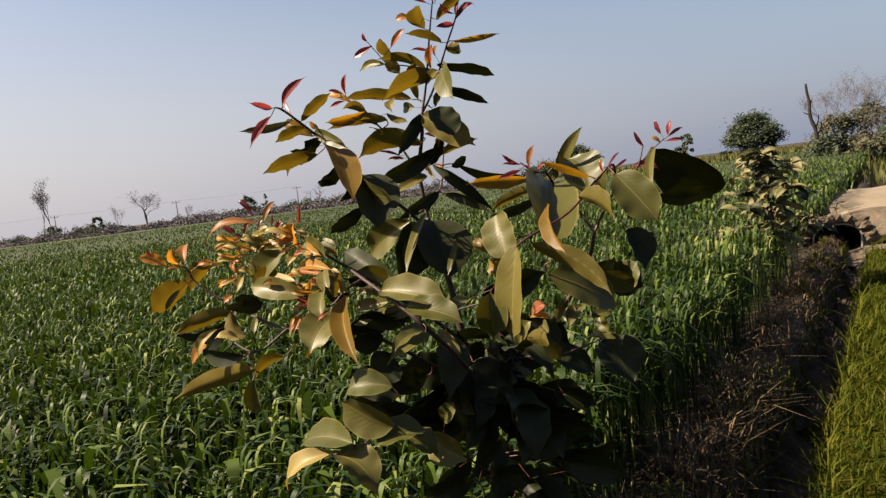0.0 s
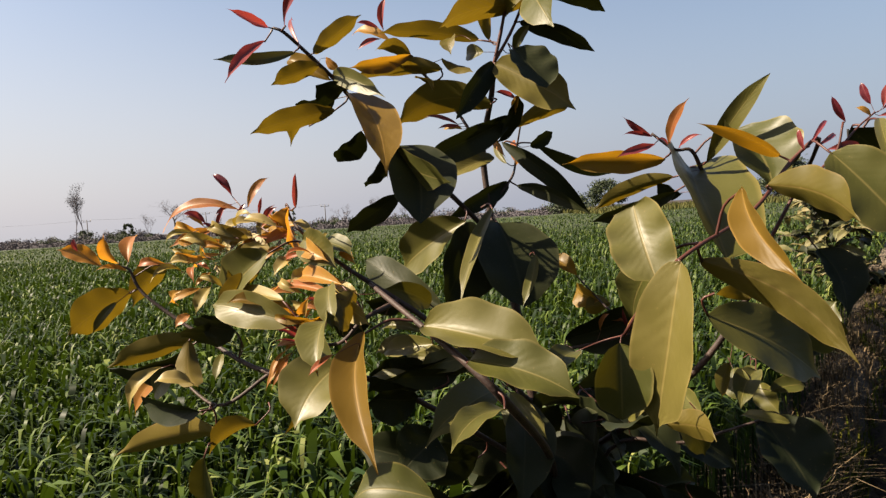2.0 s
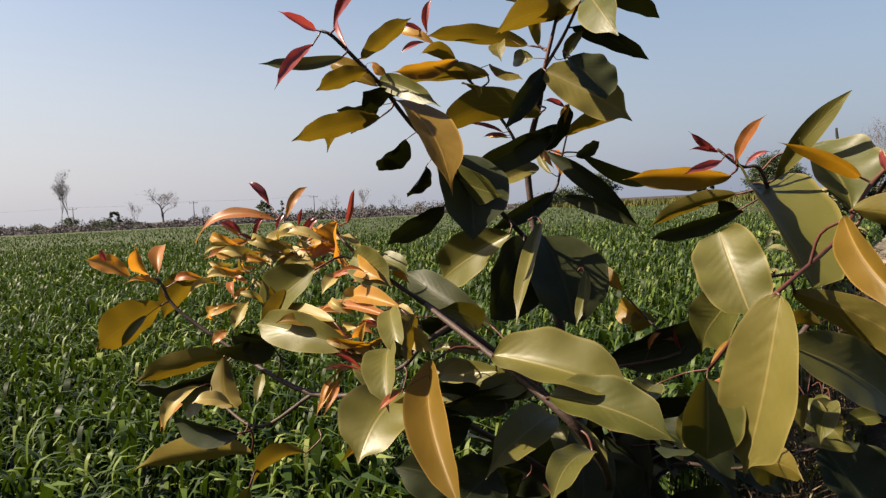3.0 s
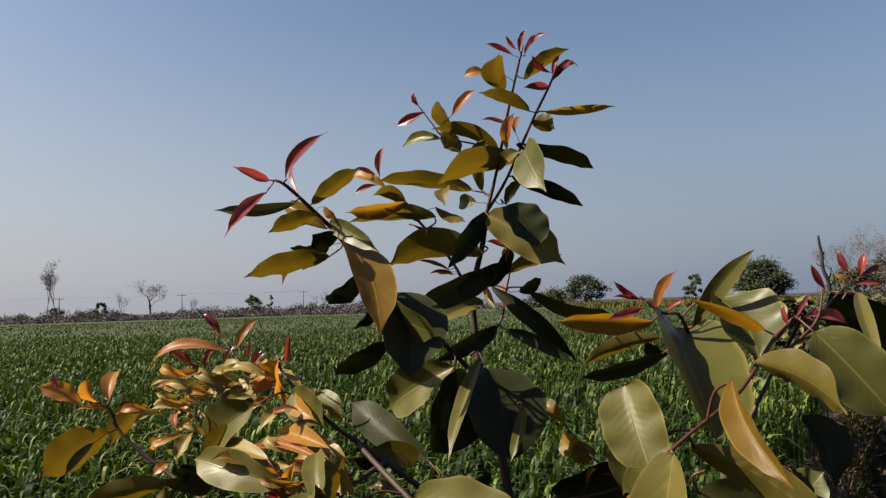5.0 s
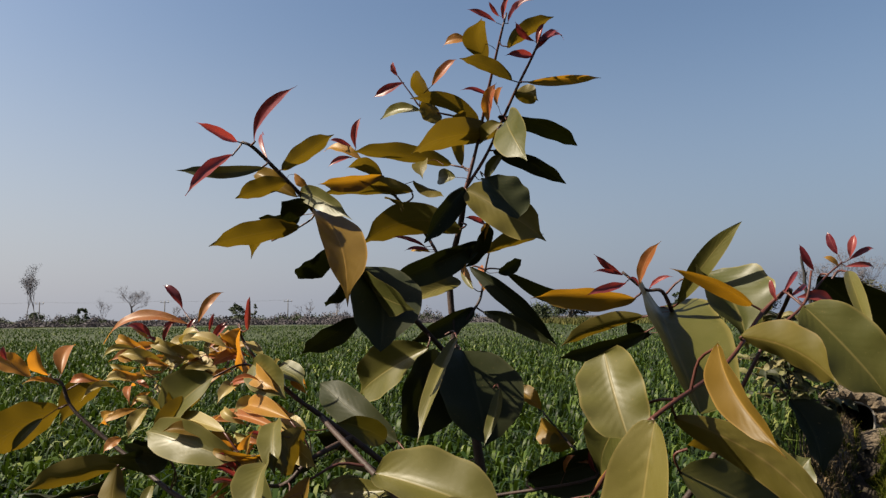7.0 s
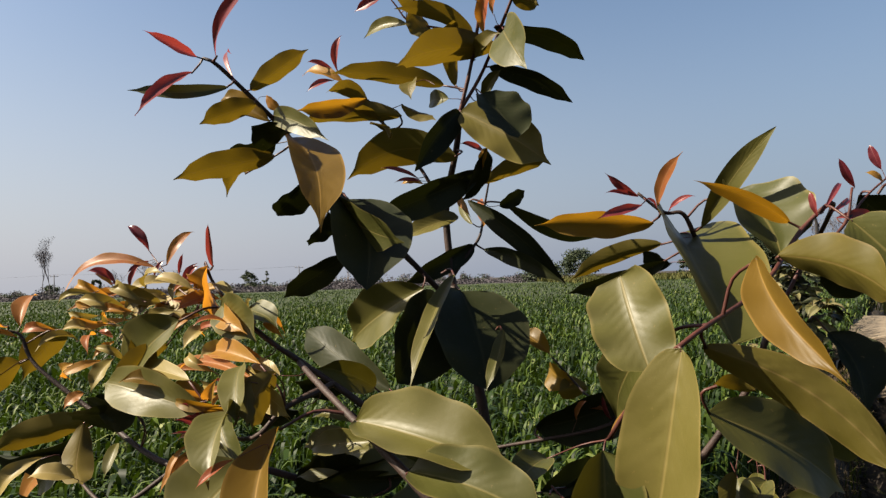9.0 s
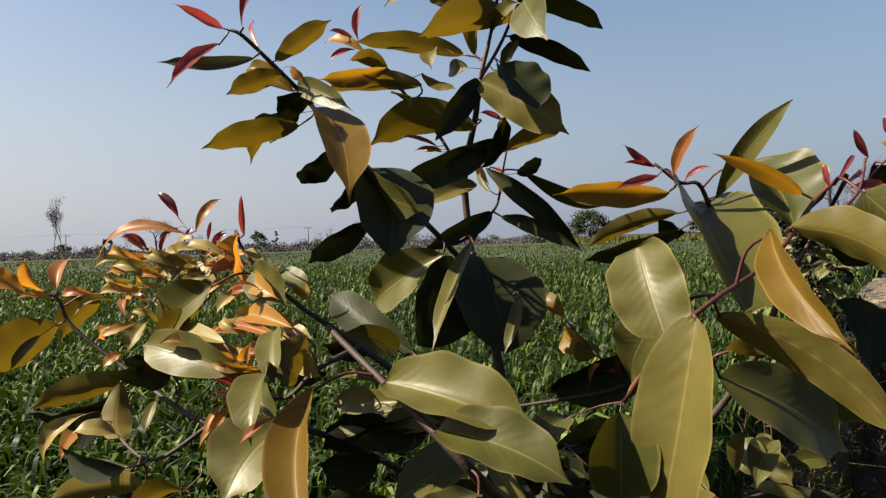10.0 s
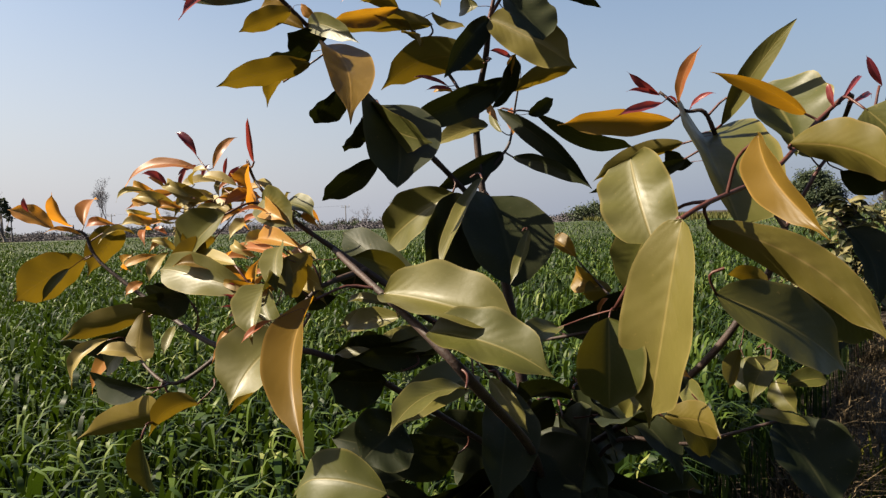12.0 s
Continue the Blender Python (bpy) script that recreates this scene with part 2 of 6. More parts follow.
def tube(verts, faces, line, r0, r1, sides=6, knots=0.0, rng=random):
    """Adds a tapered tube along a line of points to the lists."""
    start, n = len(verts), len(line)
    side = Vector((0.31, 0.85, 0.42))
    for i, p in enumerate(line):
        d = (line[min(i + 1, n - 1)] - line[max(i - 1, 0)]).normalized()
        a = d.cross(side)
        a = a.normalized() if a.length > 1e-4 else d.orthogonal().normalized()
        b = d.cross(a)
        r = r0 + (r1 - r0) * i / max(1, n - 1)
        r *= 1 + knots * (rng.random() - 0.4)
        for k in range(sides):
            w = math.tau * k / sides
            verts.append(p + (a * math.cos(w) + b * math.sin(w)) * r)
    for i in range(n - 1):
        for k in range(sides):
            q = start + i * sides
            faces.append((q + k, q + (k + 1) % sides, q + sides + (k + 1) % sides, q + sides + k))
    faces.append(tuple(range(start + (n - 1) * sides, start + n * sides)))


def blade_field(name, roots, heights, widths, reach, droop, turn, rows, mat, label, category):
    """Many bent blades in one sheet of stuff: each rises, leans over in its own direction and drops its tip."""
    n = len(roots)
    s = np.linspace(0, 1, rows)
    out = reach[:, None] * s ** 3.0
    up = heights[:, None] * (s * 1.0) - droop[:, None] * np.clip((s - 0.55) / 0.45, 0, 1) ** 2
    wid = widths[:, None] * np.clip(np.minimum(1.0, (1.04 - s) * 2.2), 0.05, 1) * (0.55 + 0.45 * np.minimum(1, s * 4))
    cx, cy = np.cos(turn)[:, None], np.sin(turn)[:, None]
    px, py, pz = roots[:, :1] + out * cx, roots[:, 1:2] + out * cy, roots[:, 2:3] + up
    v = np.empty((n, rows, 2, 3), np.float32)
    for k, sg in enumerate((-0.5, 0.5)):
        v[:, :, k, 0], v[:, :, k, 1], v[:, :, k, 2] = px - sg * wid * cy, py + sg * wid * cx, pz + wid * 0.15 * abs(sg)
    base = (np.arange(n) * rows * 2)[:, None] + (np.arange(rows - 1) * 2)[None, :]
    f = np.stack([base, base + 1, base + 3, base + 2], -1).reshape(-1, 4)
    me = bpy.data.meshes.new(name)
    me.vertices.add(n * rows * 2)
    me.vertices.foreach_set("co", v.ravel())
    me.loops.add(f.size)
    me.loops.foreach_set("vertex_index", f.ravel().astype(np.int32))
    me.polygons.add(len(f))
    me.polygons.foreach_set("loop_start", np.arange(0, f.size, 4, dtype=np.int32))
    me.update(calc_edges=True)
    me.shade_smooth()
    me.materials.append(mat)
    return tagged(new(name, me), label, category, kind="stuff")

# ---- ground, field, bank and road ----
def edge_x(y):
    """The wheat field's right border."""
    return 0.589 * (y - 2.73) + 0.66


rng = np.random.default_rng(7)


def ground_sheet():
    """One sheet to the horizon, with a low ridge along the field's border and a shallow ditch beside it."""
    def line(limit, fine):
        near = np.arange(-12, 30.01, fine)
        far = np.geomspace(34, limit, 14)
        return np.concatenate([-far[::-1] + 18, near, far])
    xs, ys = line(3500, 0.12), line(3500, 0.25)
    verts, faces = [], []
    for y in ys:
        for x in xs:
            d = x - edge_x(y)
            z = 0.12 * math.exp(-((d - 0.16) / 0.18) ** 2) - 0.36 * math.exp(-((d - 0.50) / 0.12) ** 2)
            if abs(x) < 40 and abs(y) < 40:
                z += 0.05 * noise.noise((x * 0.9, y * 0.9, 3.0))
            else:
                z = 0.0
            verts.append((x, y, z))
    w = len(xs)
    for j in range(len(ys) - 1):
        for i in range(w - 1):
            faces.append((j * w + i, j * w + i + 1, (j + 1) * w + i + 1, (j + 1) * w + i))
    return mesh_from("ground", verts, faces)


me = ground_sheet()
for p in me.polygons:
    p.material_index = 1 if p.center.x - edge_x(p.center.y) > 0.55 else 0
ground = part("ground", me, [SOIL, TURF])
tagged(ground, "bare brown field soil between crop and grass", "ground", kind="structure")


def in_field(n, x0, y0, y1, near_border=0.0):
    y = rng.uniform(y0, y1, n)
    x = rng.uniform(x0, 1.0, n)
    x = x0 + (x - x0) / (1.0 - x0) * (edge_x(y) - near_border - x0)
    return np.stack([x, y, np.zeros(n)], 1)


def wheat(roots, rows, wide, tall=0.70):
    n = len(roots)
    roots = roots.copy()
    patch = np.array([noise.noise((x * 0.5, y * 0.5, 0.0)) for x, y in roots[:, :2]]) * 0.05
    top = rng.normal(tall, 0.045, n) + patch - 0.20 * rng.random(n) ** 2
    long = rng.random(n) < 0.10
    h = np.where(long, rng.uniform(0.28, 0.42, n), rng.uniform(0.09, 0.19, n))
    roots[:, 2] = top - h
    reach = rng.gamma(5.0, 0.020, n) * np.where(long, 1.7, 1.0)
    droop = reach * rng.uniform(0.3, 1.3, n)
    turn = rng.normal(-0.25, 0.95, n)
    return roots, h, rng.uniform(0.75, 1.25, n) * wide, reach, droop, turn, rows


def crop_sheet(x0, x1, y0, y1, step, z0, rise, name):
    nx, ny = int((x1 - x0) / step) + 1, int((y1 - y0) / step) + 1
    verts, faces = [], []
    for j in range(ny):
        y = y0 + j * (y1 - y0) / (ny - 1)
        for i in range(nx):
            hi = min(x1, edge_x(y) - 0.3)
            x = x0 + i * (hi - x0) / (nx - 1)
            verts.append((x, y, z0 + rise * min(1, (y - y0) / 18) + 0.07 * noise.noise((x * 0.9, y * 0.9, 0)) + 0.04 * noise.noise((x * 3.1, y * 3.1, 5))))
    for j in range(ny - 1):
        for i in range(nx - 1):
            faces.append((j * nx + i, j * nx + i + 1, (j + 1) * nx + i + 1, (j + 1) * nx + i))
    return mesh_from(name, verts, faces)


blade_field("wheat_crop", *wheat(np.concatenate([in_field(36000, -4.5, -0.6, 5.0), in_field(20000, -7.5, 4.6, 8.0)]), 6, 0.0155), WHEAT, "dense green young wheat standing at the field's edge", "wheat")
blade_field("wheat_crop", *wheat(np.concatenate([in_field(34000, -15.0, 8.0, 15.0), in_field(36000, -24.0, 15.0, 26.0)]), 4, 0.030), WHEAT, "dense green young wheat farther into the field", "wheat")
blade_field("wheat_crop", *wheat(in_field(60000, -70.0, 26.0, 68.0), 4, 0.05, 0.72), WHEAT, "green wheat stretching far across the field", "wheat")
def stalks(roots):
    n = len(roots)
    return roots, rng.uniform(0.40, 0.62, n), rng.uniform(0.006, 0.012, n), rng.uniform(0.0, 0.10, n), np.zeros(n), rng.uniform(0, math.tau, n), 3


blade_field("wheat_crop", *stalks(np.concatenate([in_field(11000, -4.5, -0.6, 5.0), in_field(5000, -7.5, 5.0, 8.0)])), WHEAT, "upright green wheat stalks under the leaves", "wheat")
blade_field("wheat_crop", *wheat(np.concatenate([in_field(9000, -4.5, -7.0, -0.6), in_field(26000, -16.0, -7.0, 8.0)]), 4, 0.034), WHEAT, "dense green young wheat behind the nearest rows", "wheat")
near_sheet = part("wheat_canopy", crop_sheet(-60, -4.3, -30, 9.6, 0.9, 0.30, 0.0, "wheat_canopy"), CANOPY)
tagged(near_sheet, "closed green canopy of wheat beside the near rows", "wheat", kind="stuff")
sheet = part("wheat_canopy", crop_sheet(-170, 60, 9.5, 60, 0.9, 0.36, 0.22, "wheat_canopy"), CANOPY)
tagged(sheet, "closed green canopy of the wheat field", "wheat", kind="stuff")
far_sheet = part("wheat_canopy", crop_sheet(-260, 14, 59.5, 86, 3.0, 0.58, 0.0, "wheat_canopy"), CANOPY)
tagged(far_sheet, "far end of the green wheat field", "wheat", kind="stuff")


def strip(n, d0, d1, y0, y1):
    y = y0 + (y1 - y0) * rng.random(n) ** 1.4
    d = rng.uniform(d0, d1, n)
    x = edge_x(y) + d
    z = 0.12 * np.exp(-((d - 0.16) / 0.18) ** 2) - 0.36 * np.exp(-((d - 0.50) / 0.12) ** 2) - 0.02
    z += 0.05 * np.array([noise.noise((a * 0.9, b * 0.9, 3.0)) for a, b in zip(x, y)])
    return np.stack([x, y, z], 1)


def short_blades(roots, tall, wide, rows=3, flat=1.0):
    n = len(roots)
    h = rng.gamma(4.0, tall / 4, n)
    return roots, h, rng.uniform(0.6, 1.4, n) * wide, h * rng.uniform(0.2, 0.9, n) * flat, h * rng.uniform(0.0, 0.35, n) * flat, rng.uniform(0, math.tau, n), rows


def patchy(roots, seed, least):
    """Keep the roots that fall in loose patches."""
    return roots[np.array([noise.noise((x * 2.1, y * 2.1, seed)) > least for x, y in roots[:, :2]])]


blade_field("dry_grass", *short_blades(strip(13000, -0.08, 0.40, 0.2, 11.0), 0.050, 0.006, 3, 1.5), DRY, "matted dry brown grass and stalks on the bund", "dry grass")
blade_field("dry_grass", *short_blades(patchy(strip(13000, 0.0, 0.38, 0.2, 7.4), 4.0, 0.05), 0.13, 0.006, 4, 1.2), DRY, "upright brushy tufts of dry brown grass on the bund", "dry grass")
blade_field("weeds", *short_blades(patchy(strip(6000, 0.05, 0.42, 0.2, 11.0), 9.0, 0.12), 0.09, 0.010), GRASS, "small yellow green weeds among dry grass on the bund", "weeds")
blade_field("weeds", *short_blades(np.concatenate([strip(1500, 0.34, 0.42, 0.3, 12.0), strip(4000, 0.56, 0.72, 0.3, 12.0)]), 0.10, 0.007), GRASS, "taller dark green grass along the ditch", "grass")
blade_field("grass", *short_blades(np.concatenate([strip(60000, 4.9, 14.0, -8.0, 8.4), strip(40000, 0.62, 5.0, -8.0, 0.7)]), 0.075, 0.013), GRASS, "short olive green grass farther from the field", "grass")
blade_field("grass", *short_blades(strip(90000, 0.60, 5.0, 0.6, 8.4), 0.060, 0.007), GRASS, "short olive green grass beside the field", "grass")


def track_section(x):
    """Heights of the raised dirt track across its width, at x along it."""
    w = 0.12 * noise.noise((x * 0.5, 0.0, 1.0))
    return [(8.15 + w, -0.06), (8.45 + w, 0.03), (8.75 + w, 0.0), (9.1 + w, -0.12), (9.6 + w, 0.02), (10.3 + w, 0.14), (11.2 + w, 0.20), (12.2, 0.22), (14.2, 0.22), (15.6, 0.20), (16.6, 0.10), (18.2, -0.12)]


def track():
    verts, faces = [], []
    xs = np.concatenate([np.arange(4.2, 13.0, 0.3), np.arange(13.0, 60.0, 2.0)])
    for x in xs:
        fall = min(1.0, max(0.0, (x - 5.0) / 1.0))
        for k, (y, z) in enumerate(track_section(x)):
            verts.append((x, y + 0.10 * noise.noise((x, y, 2.0)), -0.12 + (z + 0.12) * (fall if k > 2 else min(1.0, max(0.0, (x - 4.4) * 2))) + 0.06 * noise.noise((x * 1.4, y * 1.4, 0.0))))
    k = 12
    for i in range(len(xs) - 1):
        for j in range(k - 1):
            faces.append((i * k + j, i * k + j + 1, (i + 1) * k + j + 1, (i + 1) * k + j))
    return mesh_from("dirt_track", verts, faces)


me = track()
me.materials.append(BANK)
me.materials.append(DUST)
for p in me.polygons:
    p.material_index = 1 if 11.5 < p.center.y < 15.8 and p.center.z > 0.1 else 0
road = new("road", me)
tagged(road, "raised pale dirt track with crumbling brown earth bank", "road", kind="structure")


def culvert():
    """A concrete pipe end under the track, with its dark bore and a rough collar of rubble."""
    thing = empty("culvert_pipe", (4.70, 9.05, 0.0))
    axis = Vector((0.25, 1, 0.04)).normalized()
    a = axis.cross(Vector((0, 0, 1))).normalized()
    b = a.cross(axis)
    mouth = Vector((4.60, 9.0, 0.06))
    verts, faces, n = [], [], 28
    for depth, r in ((0.0, 0.290), (0.0, 0.268), (1.6, 0.268)):
        for k in range(n):
            w = math.tau * k / n
            c, s = math.cos(w), math.sin(w)
            c, s = math.copysign(abs(c) ** 0.75, c), math.copysign(abs(s) ** 0.75, s)
            verts.append(mouth + axis * depth + a * c * r + b * s * r * 0.78)
    for ring in range(2):
        for k in range(n):
            faces.append((ring * n + k, ring * n + (k + 1) % n, (ring + 1) * n + (k + 1) % n, (ring + 1) * n + k))
    bore = [tuple(i - n for i in f) for f in faces[n:]] + [tuple(range(n, 2 * n))]
    part("rim", mesh_from("rim", verts[:2 * n], faces[:n]), CONCRETE, thing, "worn grey concrete rim")
    part("bore", mesh_from("bore", verts[n:], bore), HOLE, thing, "dark inside of the pipe")
    r = random.Random(5)
    for k in range(16):
        w = math.pi * (k + 0.5) / 16
        bm = bmesh.new()
        bmesh.ops.create_icosphere(bm, subdivisions=2, radius=1)
        s = r.uniform(0.05, 0.11)
        at = mouth + a * math.cos(w) * 0.40 + b * (math.sin(w) * 0.315 - 0.02) + axis * r.uniform(0.0, 0.08)
        for v in bm.verts:
            v.co = at + Vector((v.co.x * s * r.uniform(0.9, 1.1) * 1.3, v.co.y * s, v.co.z * s * 0.8)) * (1 + 0.35 * noise.noise(v.co * 1.7 + Vector((k, 0, 0))))
        part("stone", bm, BANK, thing)
    return tagged(thing, "concrete culvert pipe with dark mouth under dirt track", "culvert")


culvert()

# ---- saplings ----
class Sapling:
    def __init__(self, at, label):
        self.thing = tagged(empty("sapling", at), label, "sapling")
        self.nodes, self.count, self.split = [], 0, True

    def stem(self, name, points, r0, r1, mat):
        line = rounded_line(points)
        self.nodes += line
        verts, faces = [], []
        tube(verts, faces, line, r0, r1, 8, 0.18, random.Random(len(self.nodes)))
        part(name, mesh_from(name, verts, faces), mat, self.thing)

    def leaf(self, mats, base, tip, width, face, bend, fold=0.0, side=1.0, slim=0.58, sway=None, point=0.72, hook=None, ribs=0.0, label="", stalk=True):
        """One leaf from base to tip: a blade with a drawn-out point, folded along its rib, arched and wavy, on a thin stalk."""
        self.count += 1
        r = random.Random(self.count * 17)
        base, tip = Vector(base), Vector(tip)
        hook = r.uniform(0.03, 0.13) if hook is None else hook
        axis = tip - base
        axis.z += hook * axis.length
        size = axis.length
        axis.normalize()
        up = Vector(face)
        up = (up - axis * up.dot(axis)).normalized()
        across = axis.cross(up)
        nu, nv = (8, 22) if not ribs else (12, 64)
        waves, phase, twist = r.uniform(0.012, 0.045), r.uniform(0, 6.3), r.uniform(-0.35, 0.35)
        sway = r.uniform(-0.06, 0.06) if sway is None else sway
        fold = fold or r.uniform(0.25, 0.65)
        bend *= r.uniform(0.9, 1.7)
        skew = r.uniform(0.90, 1.06)
        verts, faces, uvs = [], [], []
        for j in range(nv + 1):
            v = j / nv
            half = math.sin(math.pi * v ** skew) ** slim if 0 < v < 1 else 0.0
            t = min(1, max(0, (v - 0.80) / 0.15))
            half *= 1 - point * t * t * (3 - 2 * t)
            half = max(half, 0.012) * width / 2 * (1 + 0.035 * noise.noise((v * 5, self.count * 3.7, 0)))
            c, s = math.cos(twist * (v - 0.3)), math.sin(twist * (v - 0.3))
            wide, high = across * c + up * s, up * c - across * s
            mid = base + axis * size * v + up * side * bend * size * (4 * v * (1 - v)) ** 1.0 + across * sway * size * math.sin(math.pi * v)
            mid += Vector((0, 0, -hook * size)) * max(0, (v - 0.7) / 0.3) ** 2
            for i in range(nu + 1):
                u = 2 * i / nu - 1
                lift = side * fold * abs(u) ** 1.3 * half * (1.1 - 0.5 * v)
                lift += waves * width * u * u * math.sin(v * 19 + phase + (1.4 if u > 0 else 0))
                if ribs:
                    patchy = 0.4 + 0.6 * noise.noise((v * 4, u * 1.5, self.count))
                    lift += ribs * width * patchy * math.sin(58 * (v - 0.28 * abs(u))) * min(1, abs(u) * 4) * (1 - abs(u)) ** 0.6
                verts.append(mid + wide * u * half + high * lift)
                uvs.append((i / nu, v))
        w = nu + 1
        for j in range(nv):
            for i in range(nu):
                faces.append((j * w + i, j * w + i + 1, (j + 1) * w + i + 1, (j + 1) * w + i))
        blades = len(faces)
        stem_v, stem_f = ([], []) if self.split else (verts, faces)
        if stalk and self.nodes:
            near = min(self.nodes, key=lambda q: (q - base).length_squared)
            gap = near - base
            if gap.length > 0.045:
                near = base + gap.normalized() * 0.02
            mid = (base + near) / 2 - axis * min(0.008, gap.length * 0.2)
            tube(stem_v, stem_f, rounded_line([near, mid, base + axis * 0.002], 3), 0.0012 * min(1, size / 0.09), 0.0009 * min(1, size / 0.09), 5)
            uvs += [(0.5, 0.0)] * (len(verts) - len(uvs))
        me = mesh_from("leaf", verts, faces)
        layer = me.uv_layers.new(name="UVMap")
        flat = [c for loop in me.loops for c in uvs[loop.vertex_index]]
        layer.data.foreach_set("uv", flat)
        for k in range(blades, len(faces)):
            me.polygons[k].material_index = 1
        ob = part("leaf", me, [mats, TWIG] if stalk and not self.split else [mats], self.thing)
        if label:
            ob["label"] = label
        if self.split and stem_f:
            part("stalk", mesh_from("stalk", stem_v, stem_f), TWIG, ob)


def green(s, *a, **more):
    s.leaf(MATURE, *a, **more)


def golden(s, *a, **more):
    s.leaf(GOLDEN, *a, **{"label": "yellowing olive leaf", **more})


# for leaves lying in shade, which the material's colour already holds
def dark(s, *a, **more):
    s.leaf(SHADE_LEAF, *a, **{"slim": 0.55, "point": 0.5, "label": "dark green leaf with shade in its colour", **more})


def underside(s, *a, **more):
    s.leaf(UNDER, *a, side=-1.0, label="leaf showing its yellowish underside", **more)


def orange(s, *a, **more):
    s.leaf(ORANGE, *a, **{"slim": 0.85, "label": "young orange leaf", **more})


def yellow(s, *a, **more):
    s.leaf(YOUNG, *a, **{"slim": 0.75, "label": "young yellow leaf", **more})


def bronze(s, *a, **more):
    s.leaf(BRONZE, *a, **{"fold": 0.7, "slim": 0.75, "label": "bronze yellow leaf", **more})


def red(s, *a, **more):
    s.leaf(RED, *a, **{"fold": 0.6, "slim": 1.0, "label": "young dark red leaf", **more})


sap = Sapling((0.11, 1.14, 0.02), "leafy sapling with glossy olive leaves and red young shoots")
sap.stem("trunk", [(0.110, 1.140, 0.000), (0.090, 1.130, 0.450), (0.055, 1.120, 0.900), (0.024, 1.111, 1.197), (-0.001, 1.121, 1.318)], 0.01105, 0.00382, BARK)
sap.stem("stem", [(-0.001, 1.121, 1.318), (-0.005, 1.121, 1.394), (0.008, 1.098, 1.450), (0.014, 1.082, 1.485)], 0.00377, 0.00270, BARK)
sap.stem("stem", [(0.014, 1.082, 1.485), (0.027, 1.073, 1.531), (0.039, 1.047, 1.583), (0.051, 1.015, 1.627), (0.056, 1.013, 1.645)], 0.00203, 0.00087, TWIG)
sap.stem("stem", [(0.014, 1.082, 1.485), (0.037, 1.074, 1.520), (0.065, 1.041, 1.575), (0.084, 1.016, 1.609), (0.091, 1.013, 1.632)], 0.00188, 0.00087, TWIG)
sap.stem("branch", [(0.031, 1.069, 1.551), (0.004, 1.071, 1.559), (-0.030, 1.073, 1.569), (-0.043, 1.073, 1.585), (-0.057, 1.073, 1.605)], 0.00116, 0.00065, TWIG)
sap.stem("branch", [(-0.004, 1.120, 1.385), (-0.026, 1.114, 1.432), (-0.062, 1.099, 1.479), (-0.091, 1.098, 1.509), (-0.107, 1.097, 1.531)], 0.00197, 0.00099, BARK)
sap.stem("branch", [(-0.008, 1.122, 1.307), (-0.044, 1.085, 1.349), (-0.081, 1.071, 1.387), (-0.123, 1.050, 1.434), (-0.143, 1.017, 1.464), (-0.164, 0.992, 1.488), (-0.179, 0.970, 1.504), (-0.189, 0.968, 1.509)], 0.00306, 0.00126, BARK)
sap.stem("branch", [(-0.005, 1.121, 1.322), (0.014, 1.127, 1.348), (0.028, 1.136, 1.368), (0.033, 1.136, 1.394), (0.041, 1.117, 1.430)], 0.00188, 0.00090, BARK)
sap.stem("branch", [(0.045, 1.115, 1.020), (0.172, 1.030, 1.135), (0.232, 1.003, 1.220), (0.249, 0.986, 1.274)], 0.00360, 0.00270, BARK)
sap.stem("branch", [(0.249, 0.986, 1.274), (0.225, 0.995, 1.315), (0.201, 0.991, 1.345), (0.187, 0.982, 1.369), (0.172, 0.982, 1.371), (0.152, 0.981, 1.387)], 0.00252, 0.00117, BARK)
sap.stem("branch", [(0.249, 0.986, 1.274), (0.266, 0.989, 1.302), (0.285, 0.995, 1.328), (0.322, 1.005, 1.357), (0.338, 1.020, 1.388)], 0.00203, 0.00102, TWIG)
sap.stem("branch", [(0.322, 1.005, 1.357), (0.351, 1.023, 1.381), (0.372, 1.030, 1.396)], 0.00116, 0.00072, TWIG)
sap.stem("branch", [(0.285, 0.995, 1.328), (0.273, 0.924, 1.367), (0.247, 0.916, 1.350), (0.199, 0.869, 1.313), (0.134, 0.798, 1.291), (0.110, 0.796, 1.271), (0.091, 0.820, 1.233)], 0.00174, 0.00130, TWIG)
sap.stem("branch", [(0.040, 1.110, 1.100), (-0.023, 0.973, 1.195), (-0.039, 0.936, 1.215), (-0.066, 0.917, 1.243), (-0.104, 0.916, 1.271), (-0.123, 0.910, 1.286), (-0.155, 0.935, 1.306), (-0.182, 0.962, 1.328), (-0.184, 0.950, 1.344)], 0.00306, 0.00107, BARK)
sap.stem("branch", [(-0.155, 0.935, 1.306), (-0.209, 0.986, 1.317), (-0.237, 1.009, 1.333), (-0.263, 1.029, 1.357)], 0.00102, 0.00051, TWIG)
sap.stem("branch", [(-0.209, 0.986, 1.317), (-0.249, 1.007, 1.313), (-0.282, 1.024, 1.320)], 0.00080, 0.00043, TWIG)
sap.stem("branch", [(0.050, 1.112, 1.020), (-0.113, 0.961, 1.175), (-0.216, 0.964, 1.187), (-0.304, 1.015, 1.219), (-0.364, 1.022, 1.263), (-0.380, 1.025, 1.290), (-0.391, 1.019, 1.294)], 0.00306, 0.00107, BARK)
sap.stem("branch", [(-0.216, 0.964, 1.187), (-0.266, 0.970, 1.157), (-0.305, 0.991, 1.167), (-0.347, 1.029, 1.194)], 0.00197, 0.00107, BARK)
